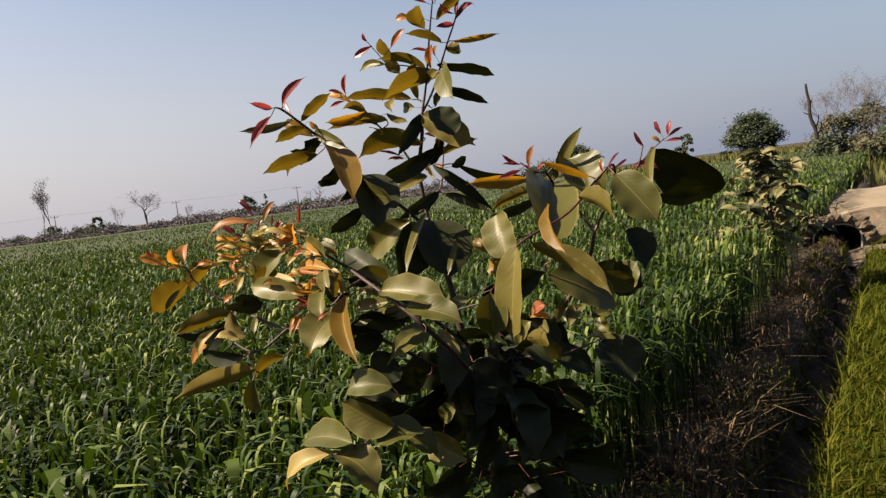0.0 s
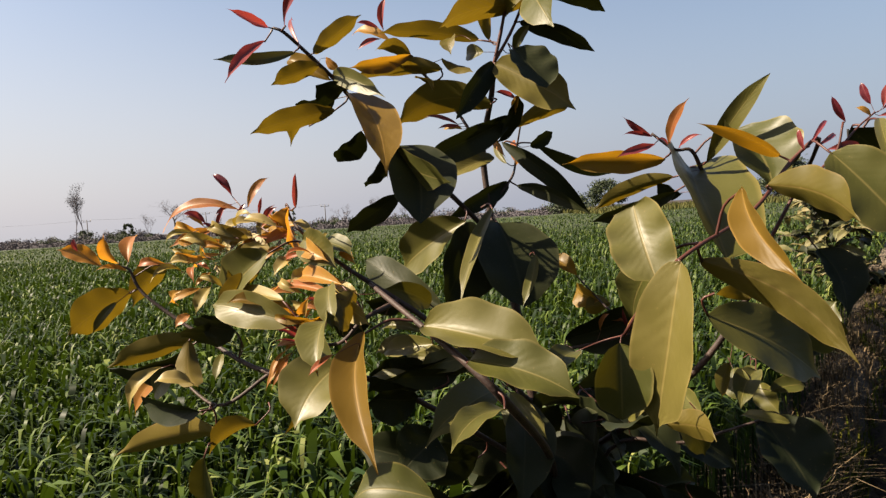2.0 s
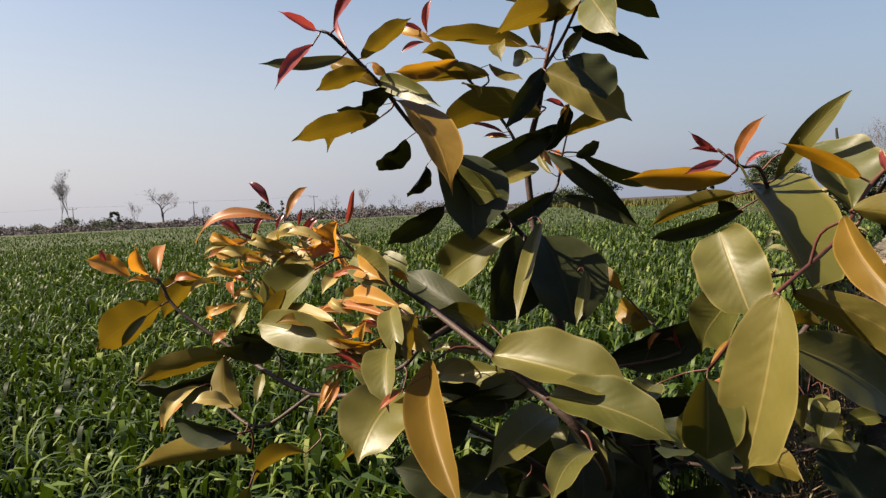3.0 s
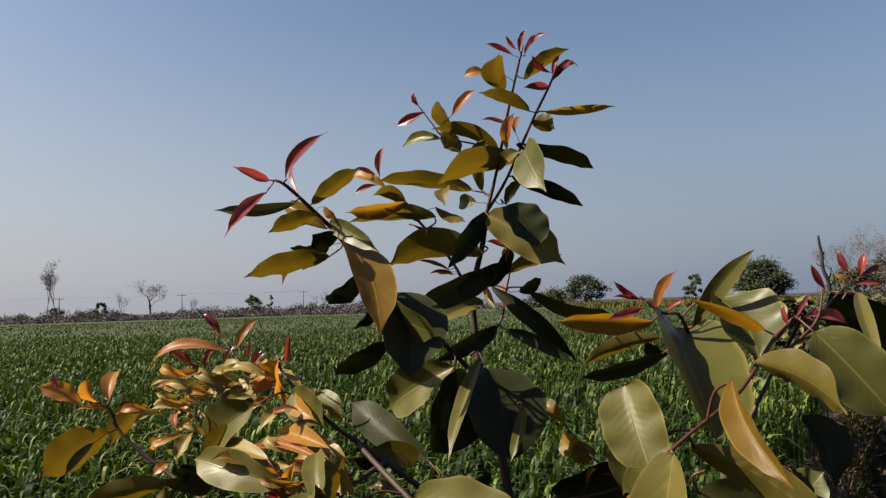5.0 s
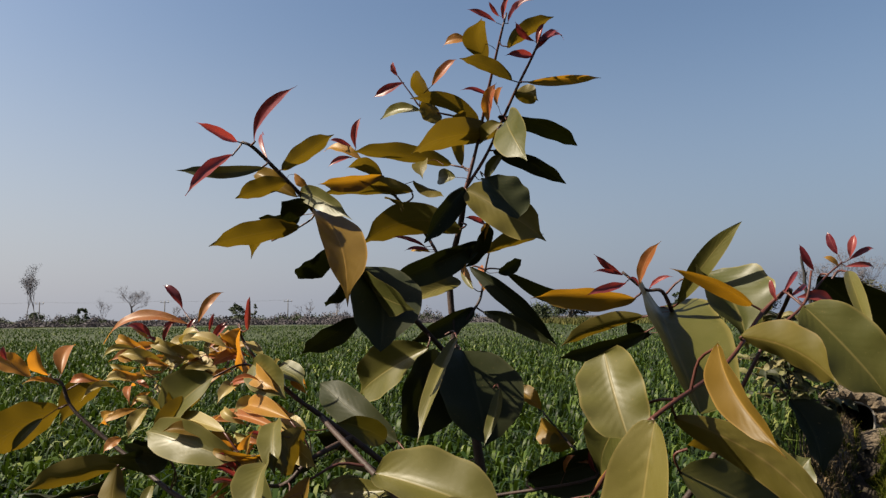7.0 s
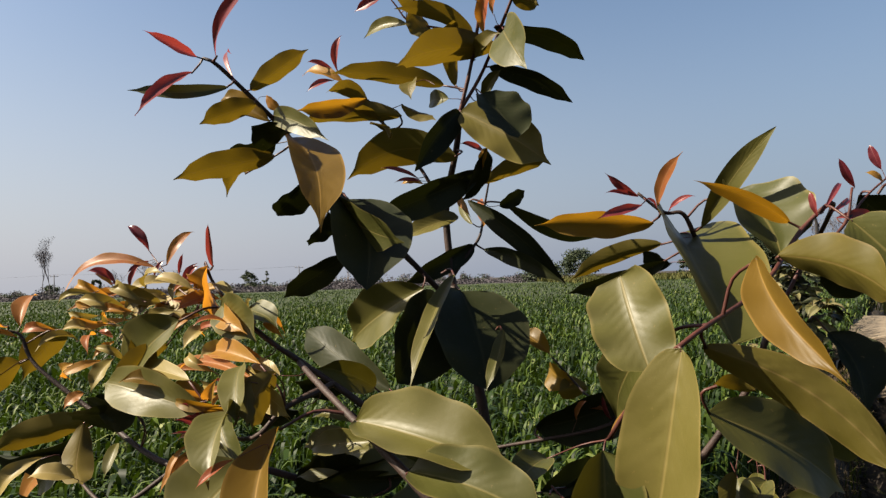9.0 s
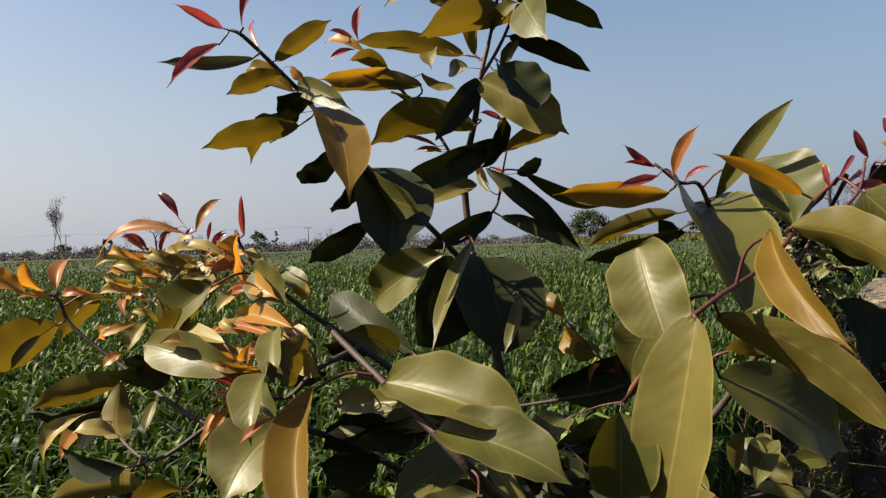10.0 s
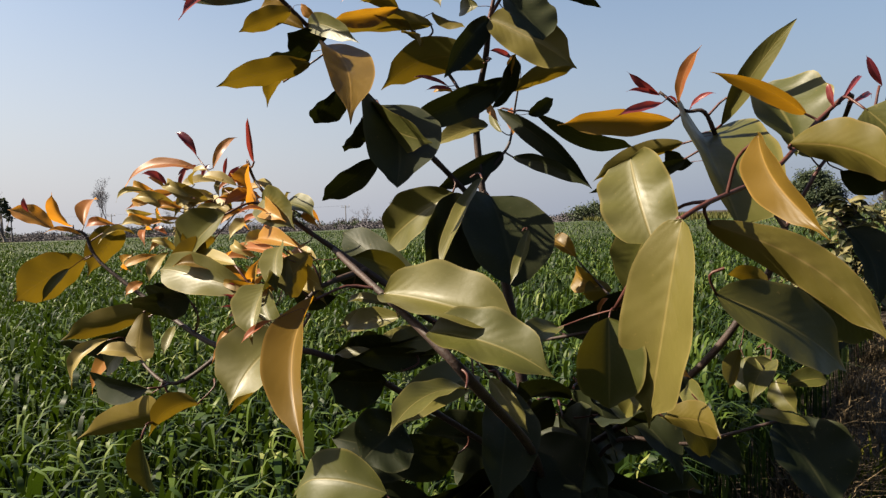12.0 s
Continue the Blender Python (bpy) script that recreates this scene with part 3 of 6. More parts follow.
sap.stem("branch", [(-0.081, 0.913, 1.255), (-0.103, 0.871, 1.247), (-0.124, 0.869, 1.229), (-0.168, 0.911, 1.223)], 0.00233, 0.00107, BARK)
sap.stem("branch", [(0.065, 1.122, 0.860), (-0.040, 0.821, 1.070), (-0.100, 0.808, 1.054), (-0.132, 0.802, 1.050)], 0.00203, 0.00102, TWIG)
sap.stem("branch", [(0.060, 1.120, 0.920), (0.107, 1.040, 1.075), (0.176, 1.020, 1.086), (0.249, 1.010, 1.109)], 0.00270, 0.00126, BARK)
sap.stem("branch", [(0.030, 1.108, 1.160), (0.140, 1.078, 1.187), (0.123, 1.122, 1.209), (0.095, 1.132, 1.243)], 0.00180, 0.00090, BARK)
sap.stem("branch", [(0.055, 1.112, 1.000), (0.040, 0.930, 1.110), (0.010, 0.800, 1.190), (-0.017, 0.795, 1.222), (-0.051, 0.835, 1.243), (-0.085, 0.880, 1.262), (-0.104, 0.912, 1.271)], 0.0036, 0.0019, BARK)
# crown top, leader
red(sap, (0.053, 1.015, 1.638), (0.059, 0.994, 1.655), 0.007, (-0.83, -0.47, -0.30), 0.08)
red(sap, (0.049, 1.015, 1.642), (0.038, 1.004, 1.653), 0.005, (-0.34, -0.45, -0.83), 0.08)
red(sap, (0.046, 1.015, 1.636), (0.017, 1.008, 1.647), 0.006, (0.25, -0.97, 0.06), 0.08)
red(sap, (0.057, 1.015, 1.634), (0.080, 0.985, 1.644), 0.009, (-0.81, -0.58, 0.11), 0.08)
red(sap, (0.082, 1.014, 1.616), (0.063, 1.003, 1.632), 0.008, (-0.33, -0.55, -0.77), 0.08)
underside(sap, (0.036, 1.029, 1.603), (0.031, 0.986, 1.628), 0.025, (0.29, -0.50, -0.81), 0.05, sway=-0.141, hook=0.02)
orange(sap, (0.017, 1.020, 1.621), (-0.007, 1.028, 1.618), 0.011, (-0.31, -0.94, 0.13), 0.08)
underside(sap, (0.060, 1.012, 1.576), (0.009, 0.993, 1.592), 0.016, (-0.04, -0.58, -0.81), 0.05, sway=0.020, hook=0.02)
underside(sap, (0.056, 1.017, 1.611), (0.101, 1.006, 1.637), 0.018, (0.24, -0.66, -0.72), 0.05, sway=0.002, hook=0.02)
red(sap, (0.085, 1.016, 1.613), (0.117, 1.050, 1.631), 0.009, (0.37, -0.69, 0.62), 0.08)
red(sap, (0.081, 1.017, 1.602), (0.052, 0.998, 1.596), 0.009, (0.54, -0.83, 0.12), 0.08)
red(sap, (0.085, 1.015, 1.612), (0.093, 1.013, 1.634), 0.006, (-0.56, -0.82, 0.12), 0.08)
bronze(sap, (0.076, 1.029, 1.580), (0.148, 1.021, 1.580), 0.011, (-0.08, -0.68, -0.72), 0.05, sway=-0.050, hook=0.02)
underside(sap, (0.064, 1.042, 1.573), (0.087, 1.034, 1.562), 0.020, (-0.44, -0.84, -0.31), 0.10)
green(sap, (0.056, 1.046, 1.547), (0.068, 0.968, 1.487), 0.041, (-0.84, -0.40, 0.36), 0.05, sway=-0.030, hook=0.02)
dark(sap, (0.047, 1.055, 1.553), (0.136, 1.101, 1.532), 0.021, (0.11, -0.58, -0.81), 0.05, sway=-0.114, hook=0.02)
dark(sap, (0.042, 1.073, 1.523), (0.121, 1.088, 1.488), 0.020, (-0.17, -0.70, -0.70), 0.05, sway=-0.072, hook=0.02)
orange(sap, (0.038, 1.058, 1.549), (0.046, 1.031, 1.581), 0.014, (-0.63, -0.66, -0.41), 0.08)
red(sap, (0.042, 1.054, 1.572), (0.009, 1.036, 1.575), 0.005, (0.49, -0.86, 0.13), 0.08)
orange(sap, (0.048, 1.057, 1.564), (0.052, 1.032, 1.577), 0.010, (-0.89, -0.33, -0.32), 0.08)
# leader side shoot
red(sap, (-0.057, 1.073, 1.605), (-0.062, 1.069, 1.620), 0.007, (-0.48, -0.80, -0.36), 0.08)
red(sap, (-0.050, 1.073, 1.598), (-0.085, 1.083, 1.585), 0.011, (-0.30, -0.95, 0.12), 0.05, sway=-0.036, hook=0.02)
green(sap, (-0.033, 1.074, 1.567), (-0.080, 1.109, 1.568), 0.013, (-0.58, -0.80, 0.12), 0.05, sway=0.095, hook=0.02)
underside(sap, (-0.022, 1.071, 1.579), (-0.038, 1.040, 1.596), 0.019, (0.74, -0.58, -0.36), 0.10)
orange(sap, (-0.020, 1.060, 1.589), (0.007, 1.043, 1.611), 0.011, (-0.50, -0.87, -0.05), 0.08)
underside(sap, (0.029, 1.068, 1.552), (-0.042, 1.045, 1.571), 0.019, (0.01, -0.64, -0.77), 0.05, sway=0.072, hook=0.02)
underside(sap, (-0.028, 1.062, 1.579), (-0.011, 1.065, 1.546), 0.022, (0.43, -0.89, 0.12), 0.10)
underside(sap, (0.055, 1.082, 1.542), (-0.036, 0.988, 1.500), 0.035, (0.72, -0.46, -0.51), 0.05, sway=0.015, hook=0.02)
underside(sap, (0.029, 1.081, 1.531), (0.053, 1.035, 1.540), 0.016, (0.87, 0.48, 0.08), 0.10)
underside(sap, (0.010, 1.088, 1.509), (0.012, 1.039, 1.556), 0.020, (0.51, -0.59, -0.63), 0.10)
underside(sap, (0.000, 1.090, 1.511), (-0.108, 1.063, 1.520), 0.023, (0.12, -0.70, -0.71), 0.05, sway=-0.005, hook=0.02)
underside(sap, (-0.052, 1.081, 1.466), (-0.050, 1.053, 1.465), 0.023, (0.65, 0.05, 0.76), 0.05, sway=0.300, hook=0.02)
underside(sap, (-0.042, 1.079, 1.493), (-0.009, 1.068, 1.473), 0.016, (0.20, -0.69, 0.70), 0.10)
green(sap, (0.003, 1.081, 1.496), (-0.017, 1.104, 1.497), 0.018, (-0.74, -0.65, 0.19), 0.06)
underside(sap, (-0.029, 1.077, 1.513), (-0.030, 1.051, 1.488), 0.018, (0.38, 0.63, -0.67), 0.10)
underside(sap, (-0.076, 1.097, 1.497), (-0.112, 1.072, 1.505), 0.020, (0.20, -0.53, -0.82), 0.10)
green(sap, (0.036, 1.090, 1.494), (0.053, 1.063, 1.516), 0.013, (-0.74, -0.64, -0.21), 0.06)
# shoot of red leaves between
red(sap, (-0.105, 1.094, 1.532), (-0.097, 1.081, 1.563), 0.009, (-0.46, -0.86, -0.24), 0.08)
red(sap, (-0.108, 1.094, 1.532), (-0.134, 1.086, 1.539), 0.006, (0.35, -0.89, 0.29), 0.08)
orange(sap, (-0.096, 1.086, 1.516), (-0.142, 1.105, 1.532), 0.013, (-0.11, -0.78, 0.62), 0.08)
red(sap, (-0.108, 1.087, 1.521), (-0.134, 1.085, 1.510), 0.007, (-0.07, -0.93, 0.37), 0.08)
bronze(sap, (-0.075, 1.080, 1.500), (-0.141, 1.069, 1.489), 0.019, (0.23, -0.77, -0.59), 0.05, sway=-0.030, hook=0.02)
underside(sap, (-0.042, 1.084, 1.482), (-0.138, 1.069, 1.477), 0.023, (0.14, -0.74, -0.66), 0.05, sway=-0.004, hook=0.02)
underside(sap, (-0.062, 1.081, 1.477), (-0.084, 1.061, 1.486), 0.010, (0.19, -0.57, -0.80), 0.10)
# left branch
red(sap, (-0.176, 0.962, 1.507), (-0.118, 0.882, 1.531), 0.012, (-0.77, -0.61, -0.17), 0.05, sway=-0.008, hook=0.02)
red(sap, (-0.190, 0.960, 1.507), (-0.209, 0.907, 1.511), 0.010, (0.94, -0.33, 0.12), 0.05, sway=-0.070, hook=0.02)
red(sap, (-0.195, 0.962, 1.496), (-0.215, 0.906, 1.449), 0.012, (0.30, -0.67, 0.68), 0.05, sway=0.021, hook=0.02)
green(sap, (-0.172, 0.977, 1.487), (-0.238, 0.941, 1.478), 0.012, (0.44, -0.87, 0.21), 0.05, sway=-0.094, hook=0.02)
red(sap, (-0.166, 0.977, 1.491), (-0.184, 1.020, 1.529), 0.007, (-0.77, -0.57, 0.29), 0.08)
underside(sap, (-0.154, 0.990, 1.476), (-0.202, 0.990, 1.461), 0.021, (0.22, -0.69, -0.69), 0.05, sway=-0.031, hook=0.02)
bronze(sap, (-0.147, 1.004, 1.464), (-0.196, 1.024, 1.490), 0.019, (-0.20, -0.93, 0.32), 0.08)
underside(sap, (-0.158, 0.989, 1.487), (-0.112, 1.004, 1.524), 0.020, (0.61, -0.62, -0.49), 0.05, sway=0.022, hook=0.02)
orange(sap, (-0.152, 1.013, 1.489), (-0.137, 1.010, 1.474), 0.011, (-0.52, -0.79, -0.33), 0.08)
underside(sap, (-0.149, 1.026, 1.438), (-0.232, 1.006, 1.418), 0.027, (0.32, -0.73, -0.60), 0.05, sway=-0.022, hook=0.02)
underside(sap, (-0.181, 1.042, 1.427), (-0.221, 1.103, 1.414), 0.019, (0.13, -0.11, -0.98), 0.10)
dark(sap, (-0.140, 1.025, 1.457), (-0.159, 0.992, 1.458), 0.036, (0.34, -0.22, -0.91), 0.06)
dark(sap, (-0.151, 1.035, 1.451), (-0.194, 1.039, 1.449), 0.027, (-0.02, -0.49, -0.87), 0.06)
bronze(sap, (-0.135, 1.024, 1.454), (-0.075, 0.862, 1.357), 0.041, (0.32, -0.40, 0.86), 0.05, fold=0.5, sway=-0.034, hook=0.02, ribs=0.025)
green(sap, (-0.146, 1.013, 1.471), (-0.085, 0.947, 1.433), 0.019, (-0.72, -0.69, 0.03), 0.05, sway=-0.042, hook=0.02)
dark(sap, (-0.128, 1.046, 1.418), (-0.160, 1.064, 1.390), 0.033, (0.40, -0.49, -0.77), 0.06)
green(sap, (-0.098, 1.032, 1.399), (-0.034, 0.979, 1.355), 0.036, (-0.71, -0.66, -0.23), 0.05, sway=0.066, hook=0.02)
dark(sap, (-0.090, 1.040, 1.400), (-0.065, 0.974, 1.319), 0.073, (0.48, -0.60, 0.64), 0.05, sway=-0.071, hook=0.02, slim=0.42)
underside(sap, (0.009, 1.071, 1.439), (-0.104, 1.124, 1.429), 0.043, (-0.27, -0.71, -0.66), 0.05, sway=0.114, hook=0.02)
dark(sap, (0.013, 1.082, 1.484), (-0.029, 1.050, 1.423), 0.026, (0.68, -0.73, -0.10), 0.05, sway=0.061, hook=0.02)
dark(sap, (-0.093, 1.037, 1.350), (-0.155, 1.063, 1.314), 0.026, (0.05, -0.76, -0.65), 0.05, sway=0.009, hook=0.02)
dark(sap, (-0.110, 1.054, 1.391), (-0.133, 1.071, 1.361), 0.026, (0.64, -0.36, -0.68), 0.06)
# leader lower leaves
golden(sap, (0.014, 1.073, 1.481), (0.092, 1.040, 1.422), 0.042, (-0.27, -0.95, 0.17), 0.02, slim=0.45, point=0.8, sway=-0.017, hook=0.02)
# dark leaf laid over the last one, drawing a shadow cast on it
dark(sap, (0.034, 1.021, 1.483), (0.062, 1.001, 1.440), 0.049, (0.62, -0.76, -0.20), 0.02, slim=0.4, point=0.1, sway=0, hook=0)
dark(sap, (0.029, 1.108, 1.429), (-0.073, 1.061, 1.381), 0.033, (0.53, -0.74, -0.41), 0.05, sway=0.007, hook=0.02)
underside(sap, (0.035, 1.109, 1.417), (0.097, 1.100, 1.436), 0.020, (0.06, -0.79, -0.61), 0.05, sway=-0.019, hook=0.02)
red(sap, (0.035, 1.097, 1.446), (0.011, 1.080, 1.452), 0.007, (0.62, -0.74, 0.28), 0.08)
red(sap, (-0.029, 1.097, 1.423), (-0.067, 1.098, 1.435), 0.005, (0.13, -0.88, 0.46), 0.08)
red(sap, (-0.026, 1.098, 1.421), (-0.053, 1.090, 1.419), 0.005, (0.21, -0.87, 0.45), 0.08)
orange(sap, (-0.025, 1.097, 1.418), (-0.048, 1.107, 1.420), 0.007, (-0.26, -0.72, 0.65), 0.08)
orange(sap, (0.033, 1.098, 1.429), (0.039, 1.078, 1.448), 0.010, (-0.82, -0.50, -0.27), 0.08)
dark(sap, (0.013, 1.118, 1.403), (0.037, 1.079, 1.447), 0.024, (0.54, -0.46, -0.70), 0.06)
dark(sap, (0.049, 1.136, 1.397), (0.075, 1.133, 1.412), 0.017, (0.20, -0.84, -0.51), 0.06)
dark(sap, (0.017, 1.138, 1.405), (0.110, 1.115, 1.316), 0.024, (-0.50, -0.81, -0.31), 0.05, sway=-0.078, hook=0.02, slim=0.75)
dark(sap, (0.055, 1.156, 1.403), (0.172, 1.240, 1.367), 0.022, (0.22, -0.63, -0.75), 0.10, slim=0.75)
dark(sap, (0.031, 1.140, 1.354), (0.104, 1.072, 1.316), 0.018, (-0.73, -0.65, -0.23), 0.05, sway=-0.072, hook=0.02, slim=0.75)
golden(sap, (0.007, 1.122, 1.387), (-0.046, 1.098, 1.365), 0.024, (0.11, -0.81, 0.58), 0.05, sway=-0.002, hook=0.02)
dark(sap, (0.022, 1.134, 1.358), (-0.049, 1.112, 1.321), 0.024, (0.44, -0.82, -0.36), 0.05, sway=0.056, hook=0.02)
orange(sap, (0.010, 1.120, 1.410), (0.021, 1.080, 1.379), 0.010, (-0.86, -0.44, 0.26), 0.08)
orange(sap, (0.033, 1.136, 1.378), (0.031, 1.156, 1.408), 0.011, (-0.73, -0.59, 0.35), 0.08)
green(sap, (0.021, 1.127, 1.379), (0.011, 1.167, 1.409), 0.009, (-0.76, -0.50, 0.41), 0.06)
orange(sap, (0.032, 1.136, 1.377), (0.041, 1.136, 1.391), 0.007, (-0.55, -0.76, 0.35), 0.08)
# right branch, first shoot
red(sap, (0.152, 0.979, 1.384), (0.125, 0.971, 1.403), 0.008, (-0.27, -0.69, -0.66), 0.08)
red(sap, (0.152, 0.979, 1.384), (0.123, 0.968, 1.386), 0.004, (0.33, -0.91, 0.25), 0.08)
orange(sap, (0.167, 0.979, 1.372), (0.170, 0.918, 1.408), 0.011, (-0.92, -0.23, -0.31), 0.05, sway=-0.029, hook=0.02)
green(sap, (0.199, 0.979, 1.357), (0.236, 0.921, 1.423), 0.018, (-0.57, -0.75, -0.33), 0.01, slim=0.8, point=0.2, sway=-0.028, hook=0.02)
bronze(sap, (0.163, 0.980, 1.363), (0.070, 0.983, 1.365), 0.024, (-0.04, -0.81, -0.58), 0.05, sway=0.058, hook=0.02)
red(sap, (0.152, 0.969, 1.376), (0.113, 0.951, 1.365), 0.008, (0.25, -0.83, 0.50), 0.08)
red(sap, (0.175, 0.980, 1.372), (0.193, 0.967, 1.381), 0.005, (-0.65, -0.66, 0.39), 0.08)
red(sap, (0.166, 0.981, 1.374), (0.155, 0.972, 1.381), 0.004, (0.69, -0.66, 0.29), 0.08)
bronze(sap, (0.240, 0.918, 1.355), (0.168, 0.893, 1.384), 0.013, (-0.05, -0.70, -0.72), 0.05, sway=0.073, hook=0.02)
green(sap, (0.193, 1.015, 1.356), (0.173, 0.851, 1.280), 0.074, (0.14, -0.92, 0.33), 0.04, fold=0.8, slim=0.28, point=0.1, sway=0.04, hook=0.01)
green(sap, (0.221, 0.973, 1.383), (0.232, 0.914, 1.327), 0.060, (0.12, -0.93, 0.32), 0.05, fold=0.8, slim=0.45, sway=-0.05, hook=0.02)
underside(sap, (0.175, 1.001, 1.347), (0.102, 1.033, 1.319), 0.019, (-0.12, -0.81, -0.57), 0.05, sway=0.028, hook=0.02, fold=0.6)
dark(sap, (0.174, 0.991, 1.333), (0.097, 1.014, 1.309), 0.019, (-0.09, -0.84, -0.54), 0.05, sway=0.020, hook=0.02)
dark(sap, (0.185, 1.012, 1.331), (0.161, 1.012, 1.341), 0.021, (-0.33, -0.49, -0.80), 0.06)
# right branch, second junction with the big glossy leaves
golden(sap, (0.105, 0.835, 1.323), (0.111, 0.800, 1.272), 0.044, (-0.55, -0.72, 0.40), 0.05, fold=0.4, slim=0.26, point=0.0, sway=0.0, hook=0.0)
golden(sap, (0.123, 0.782, 1.286), (0.107, 0.806, 1.165), 0.050, (-0.68, -0.62, 0.38), 0.05, fold=0.35, slim=0.42, point=0.85, ribs=0.026, sway=-0.05, hook=0.02)
green(sap, (0.086, 0.809, 1.230), (0.085, 0.810, 1.176), 0.039, (0.00, -0.92, 0.38), 0.04, fold=0.8, slim=0.42, point=0.5, sway=0.0, hook=0.02)
green(sap, (0.117, 0.832, 1.284), (0.115, 0.916, 1.222), 0.038, (-0.20, -0.90, 0.40), 0.05, fold=0.3, slim=0.5, sway=0.0)
bronze(sap, (0.168, 0.798, 1.330), (0.175, 0.726, 1.274), 0.021, (-0.85, -0.40, 0.35), 0.05, fold=0.9, ribs=0.012, sway=0.04, hook=0.02)
underside(sap, (0.216, 0.886, 1.332), (0.244, 0.805, 1.303), 0.033, (-0.95, -0.23, -0.21), 0.05, ribs=0.02, sway=-0.055, hook=0.02)
underside(sap, (0.144, 0.816, 1.283), (0.228, 0.779, 1.215), 0.026, (-0.55, -0.75, 0.38), 0.05, ribs=0.085, fold=0.5, sway=-0.10, hook=0.02)
green(sap, (0.166, 0.885, 1.233), (0.257, 0.900, 1.175), 0.051, (0.60, -0.75, 0.20), 0.05, fold=0.3, slim=0.5, sway=-0.03, hook=0.02)
green(sap, (0.236, 0.907, 1.225), (0.286, 0.925, 1.192), 0.032, (0.05, -0.91, -0.42), 0.06)
green(sap, (0.192, 0.910, 1.184), (0.196, 0.890, 1.161), 0.023, (-0.65, -0.63, 0.43), 0.06)
green(sap, (0.210, 0.909, 1.182), (0.183, 0.869, 1.161), 0.020, (-0.06, -0.43, 0.90), 0.06)
green(sap, (0.219, 0.907, 1.165), (0.248, 0.907, 1.167), 0.015, (-0.05, -0.75, 0.66), 0.06)
underside(sap, (0.182, 0.885, 1.195), (0.169, 0.865, 1.172), 0.014, (0.47, -0.78, 0.41), 0.10)
green(sap, (0.263, 0.981, 1.114), (0.224, 1.001, 1.116), 0.012, (-0.28, -0.61, 0.74), 0.06)
underside(sap, (0.225, 0.956, 1.234), (0.194, 0.956, 1.239), 0.015, (-0.08, -0.85, -0.51), 0.10)
orange(sap, (0.092, 0.821, 1.235), (0.110, 0.831, 1.249), 0.004, (-0.35, -0.49, 0.80), 0.08)
dark(sap, (0.245, 0.985, 1.216), (0.290, 0.989, 1.214), 0.041, (0.06, -0.86, -0.51), 0.06)
# right branch, outer shoot
red(sap, (0.340, 1.019, 1.388), (0.325, 1.014, 1.413), 0.007, (-0.56, -0.68, -0.47), 0.08)
red(sap, (0.371, 1.034, 1.404), (0.364, 1.038, 1.427), 0.008, (-0.74, -0.66, -0.10), 0.08)
red(sap, (0.379, 1.028, 1.400), (0.385, 1.028, 1.423), 0.008, (-0.72, -0.67, 0.19), 0.08)
red(sap, (0.378, 1.029, 1.398), (0.404, 1.029, 1.408), 0.006, (-0.20, -0.83, 0.52), 0.08)
red(sap, (0.374, 1.028, 1.392), (0.402, 1.028, 1.390), 0.006, (0.03, -0.90, 0.43), 0.08)
orange(sap, (0.365, 1.023, 1.392), (0.351, 1.023, 1.401), 0.008, (0.27, -0.87, 0.42), 0.08)
red(sap, (0.258, 0.916, 1.358), (0.254, 0.917, 1.376), 0.005, (-0.84, -0.53, -0.12), 0.08)
red(sap, (0.261, 0.915, 1.360), (0.288, 0.941, 1.382), 0.004, (-0.09, -0.59, 0.81), 0.08)
red(sap, (0.270, 0.925, 1.360), (0.301, 0.955, 1.369), 0.004, (0.42, -0.64, 0.65), 0.08)
green(sap, (0.269, 0.896, 1.354), (0.313, 0.871, 1.287), 0.051, (-0.20, -0.90, 0.38), 0.04, fold=0.35, slim=0.45, sway=0.0, hook=0.02)
dark(sap, (0.354, 1.041, 1.383), (0.468, 1.121, 1.298), 0.083, (-0.01, -0.72, -0.70), 0.05, slim=0.42, point=0.1, sway=-0.046, hook=0.02)
dark(sap, (0.349, 1.010, 1.312), (0.442, 1.050, 1.297), 0.032, (0.27, -0.81, -0.52), 0.06)
green(sap, (0.270, 0.988, 1.329), (0.255, 1.004, 1.381), 0.030, (-0.47, -0.87, 0.12), 0.06)
dark(sap, (0.296, 0.997, 1.318), (0.352, 0.997, 1.310), 0.033, (-0.12, -0.56, -0.82), 0.06)
green(sap, (0.341, 0.963, 1.384), (0.307, 0.873, 1.316), 0.012, (-0.24, -0.53, 0.82), 0.06)
dark(sap, (0.301, 0.998, 1.271), (0.312, 0.971, 1.212), 0.043, (0.22, -0.86, 0.46), 0.06)
green(sap, (0.287, 1.001, 1.192), (0.252, 0.951, 1.219), 0.028, (-0.81, 0.58, -0.01), 0.06)
green(sap, (0.258, 1.002, 1.191), (0.289, 0.962, 1.183), 0.026, (-0.31, -0.41, 0.86), 0.06)
dark(sap, (0.264, 1.001, 1.209), (0.314, 1.001, 1.182), 0.052, (-0.03, -1.00, -0.06), 0.06)
# left front branch: bright young shoot
red(sap, (-0.265, 1.029, 1.360), (-0.286, 1.031, 1.383), 0.009, (0.47, -0.75, 0.47), 0.08, fold=0.8)
red(sap, (-0.264, 1.026, 1.351), (-0.280, 1.016, 1.338), 0.005, (0.17, -0.87, 0.46), 0.08)
orange(sap, (-0.247, 1.023, 1.346), (-0.226, 1.034, 1.376), 0.009, (0.01, -0.94, 0.33), 0.06, sway=-0.06)
red(sap, (-0.235, 1.021, 1.337), (-0.227, 1.011, 1.356), 0.004, (-0.31, -0.89, -0.34), 0.08)
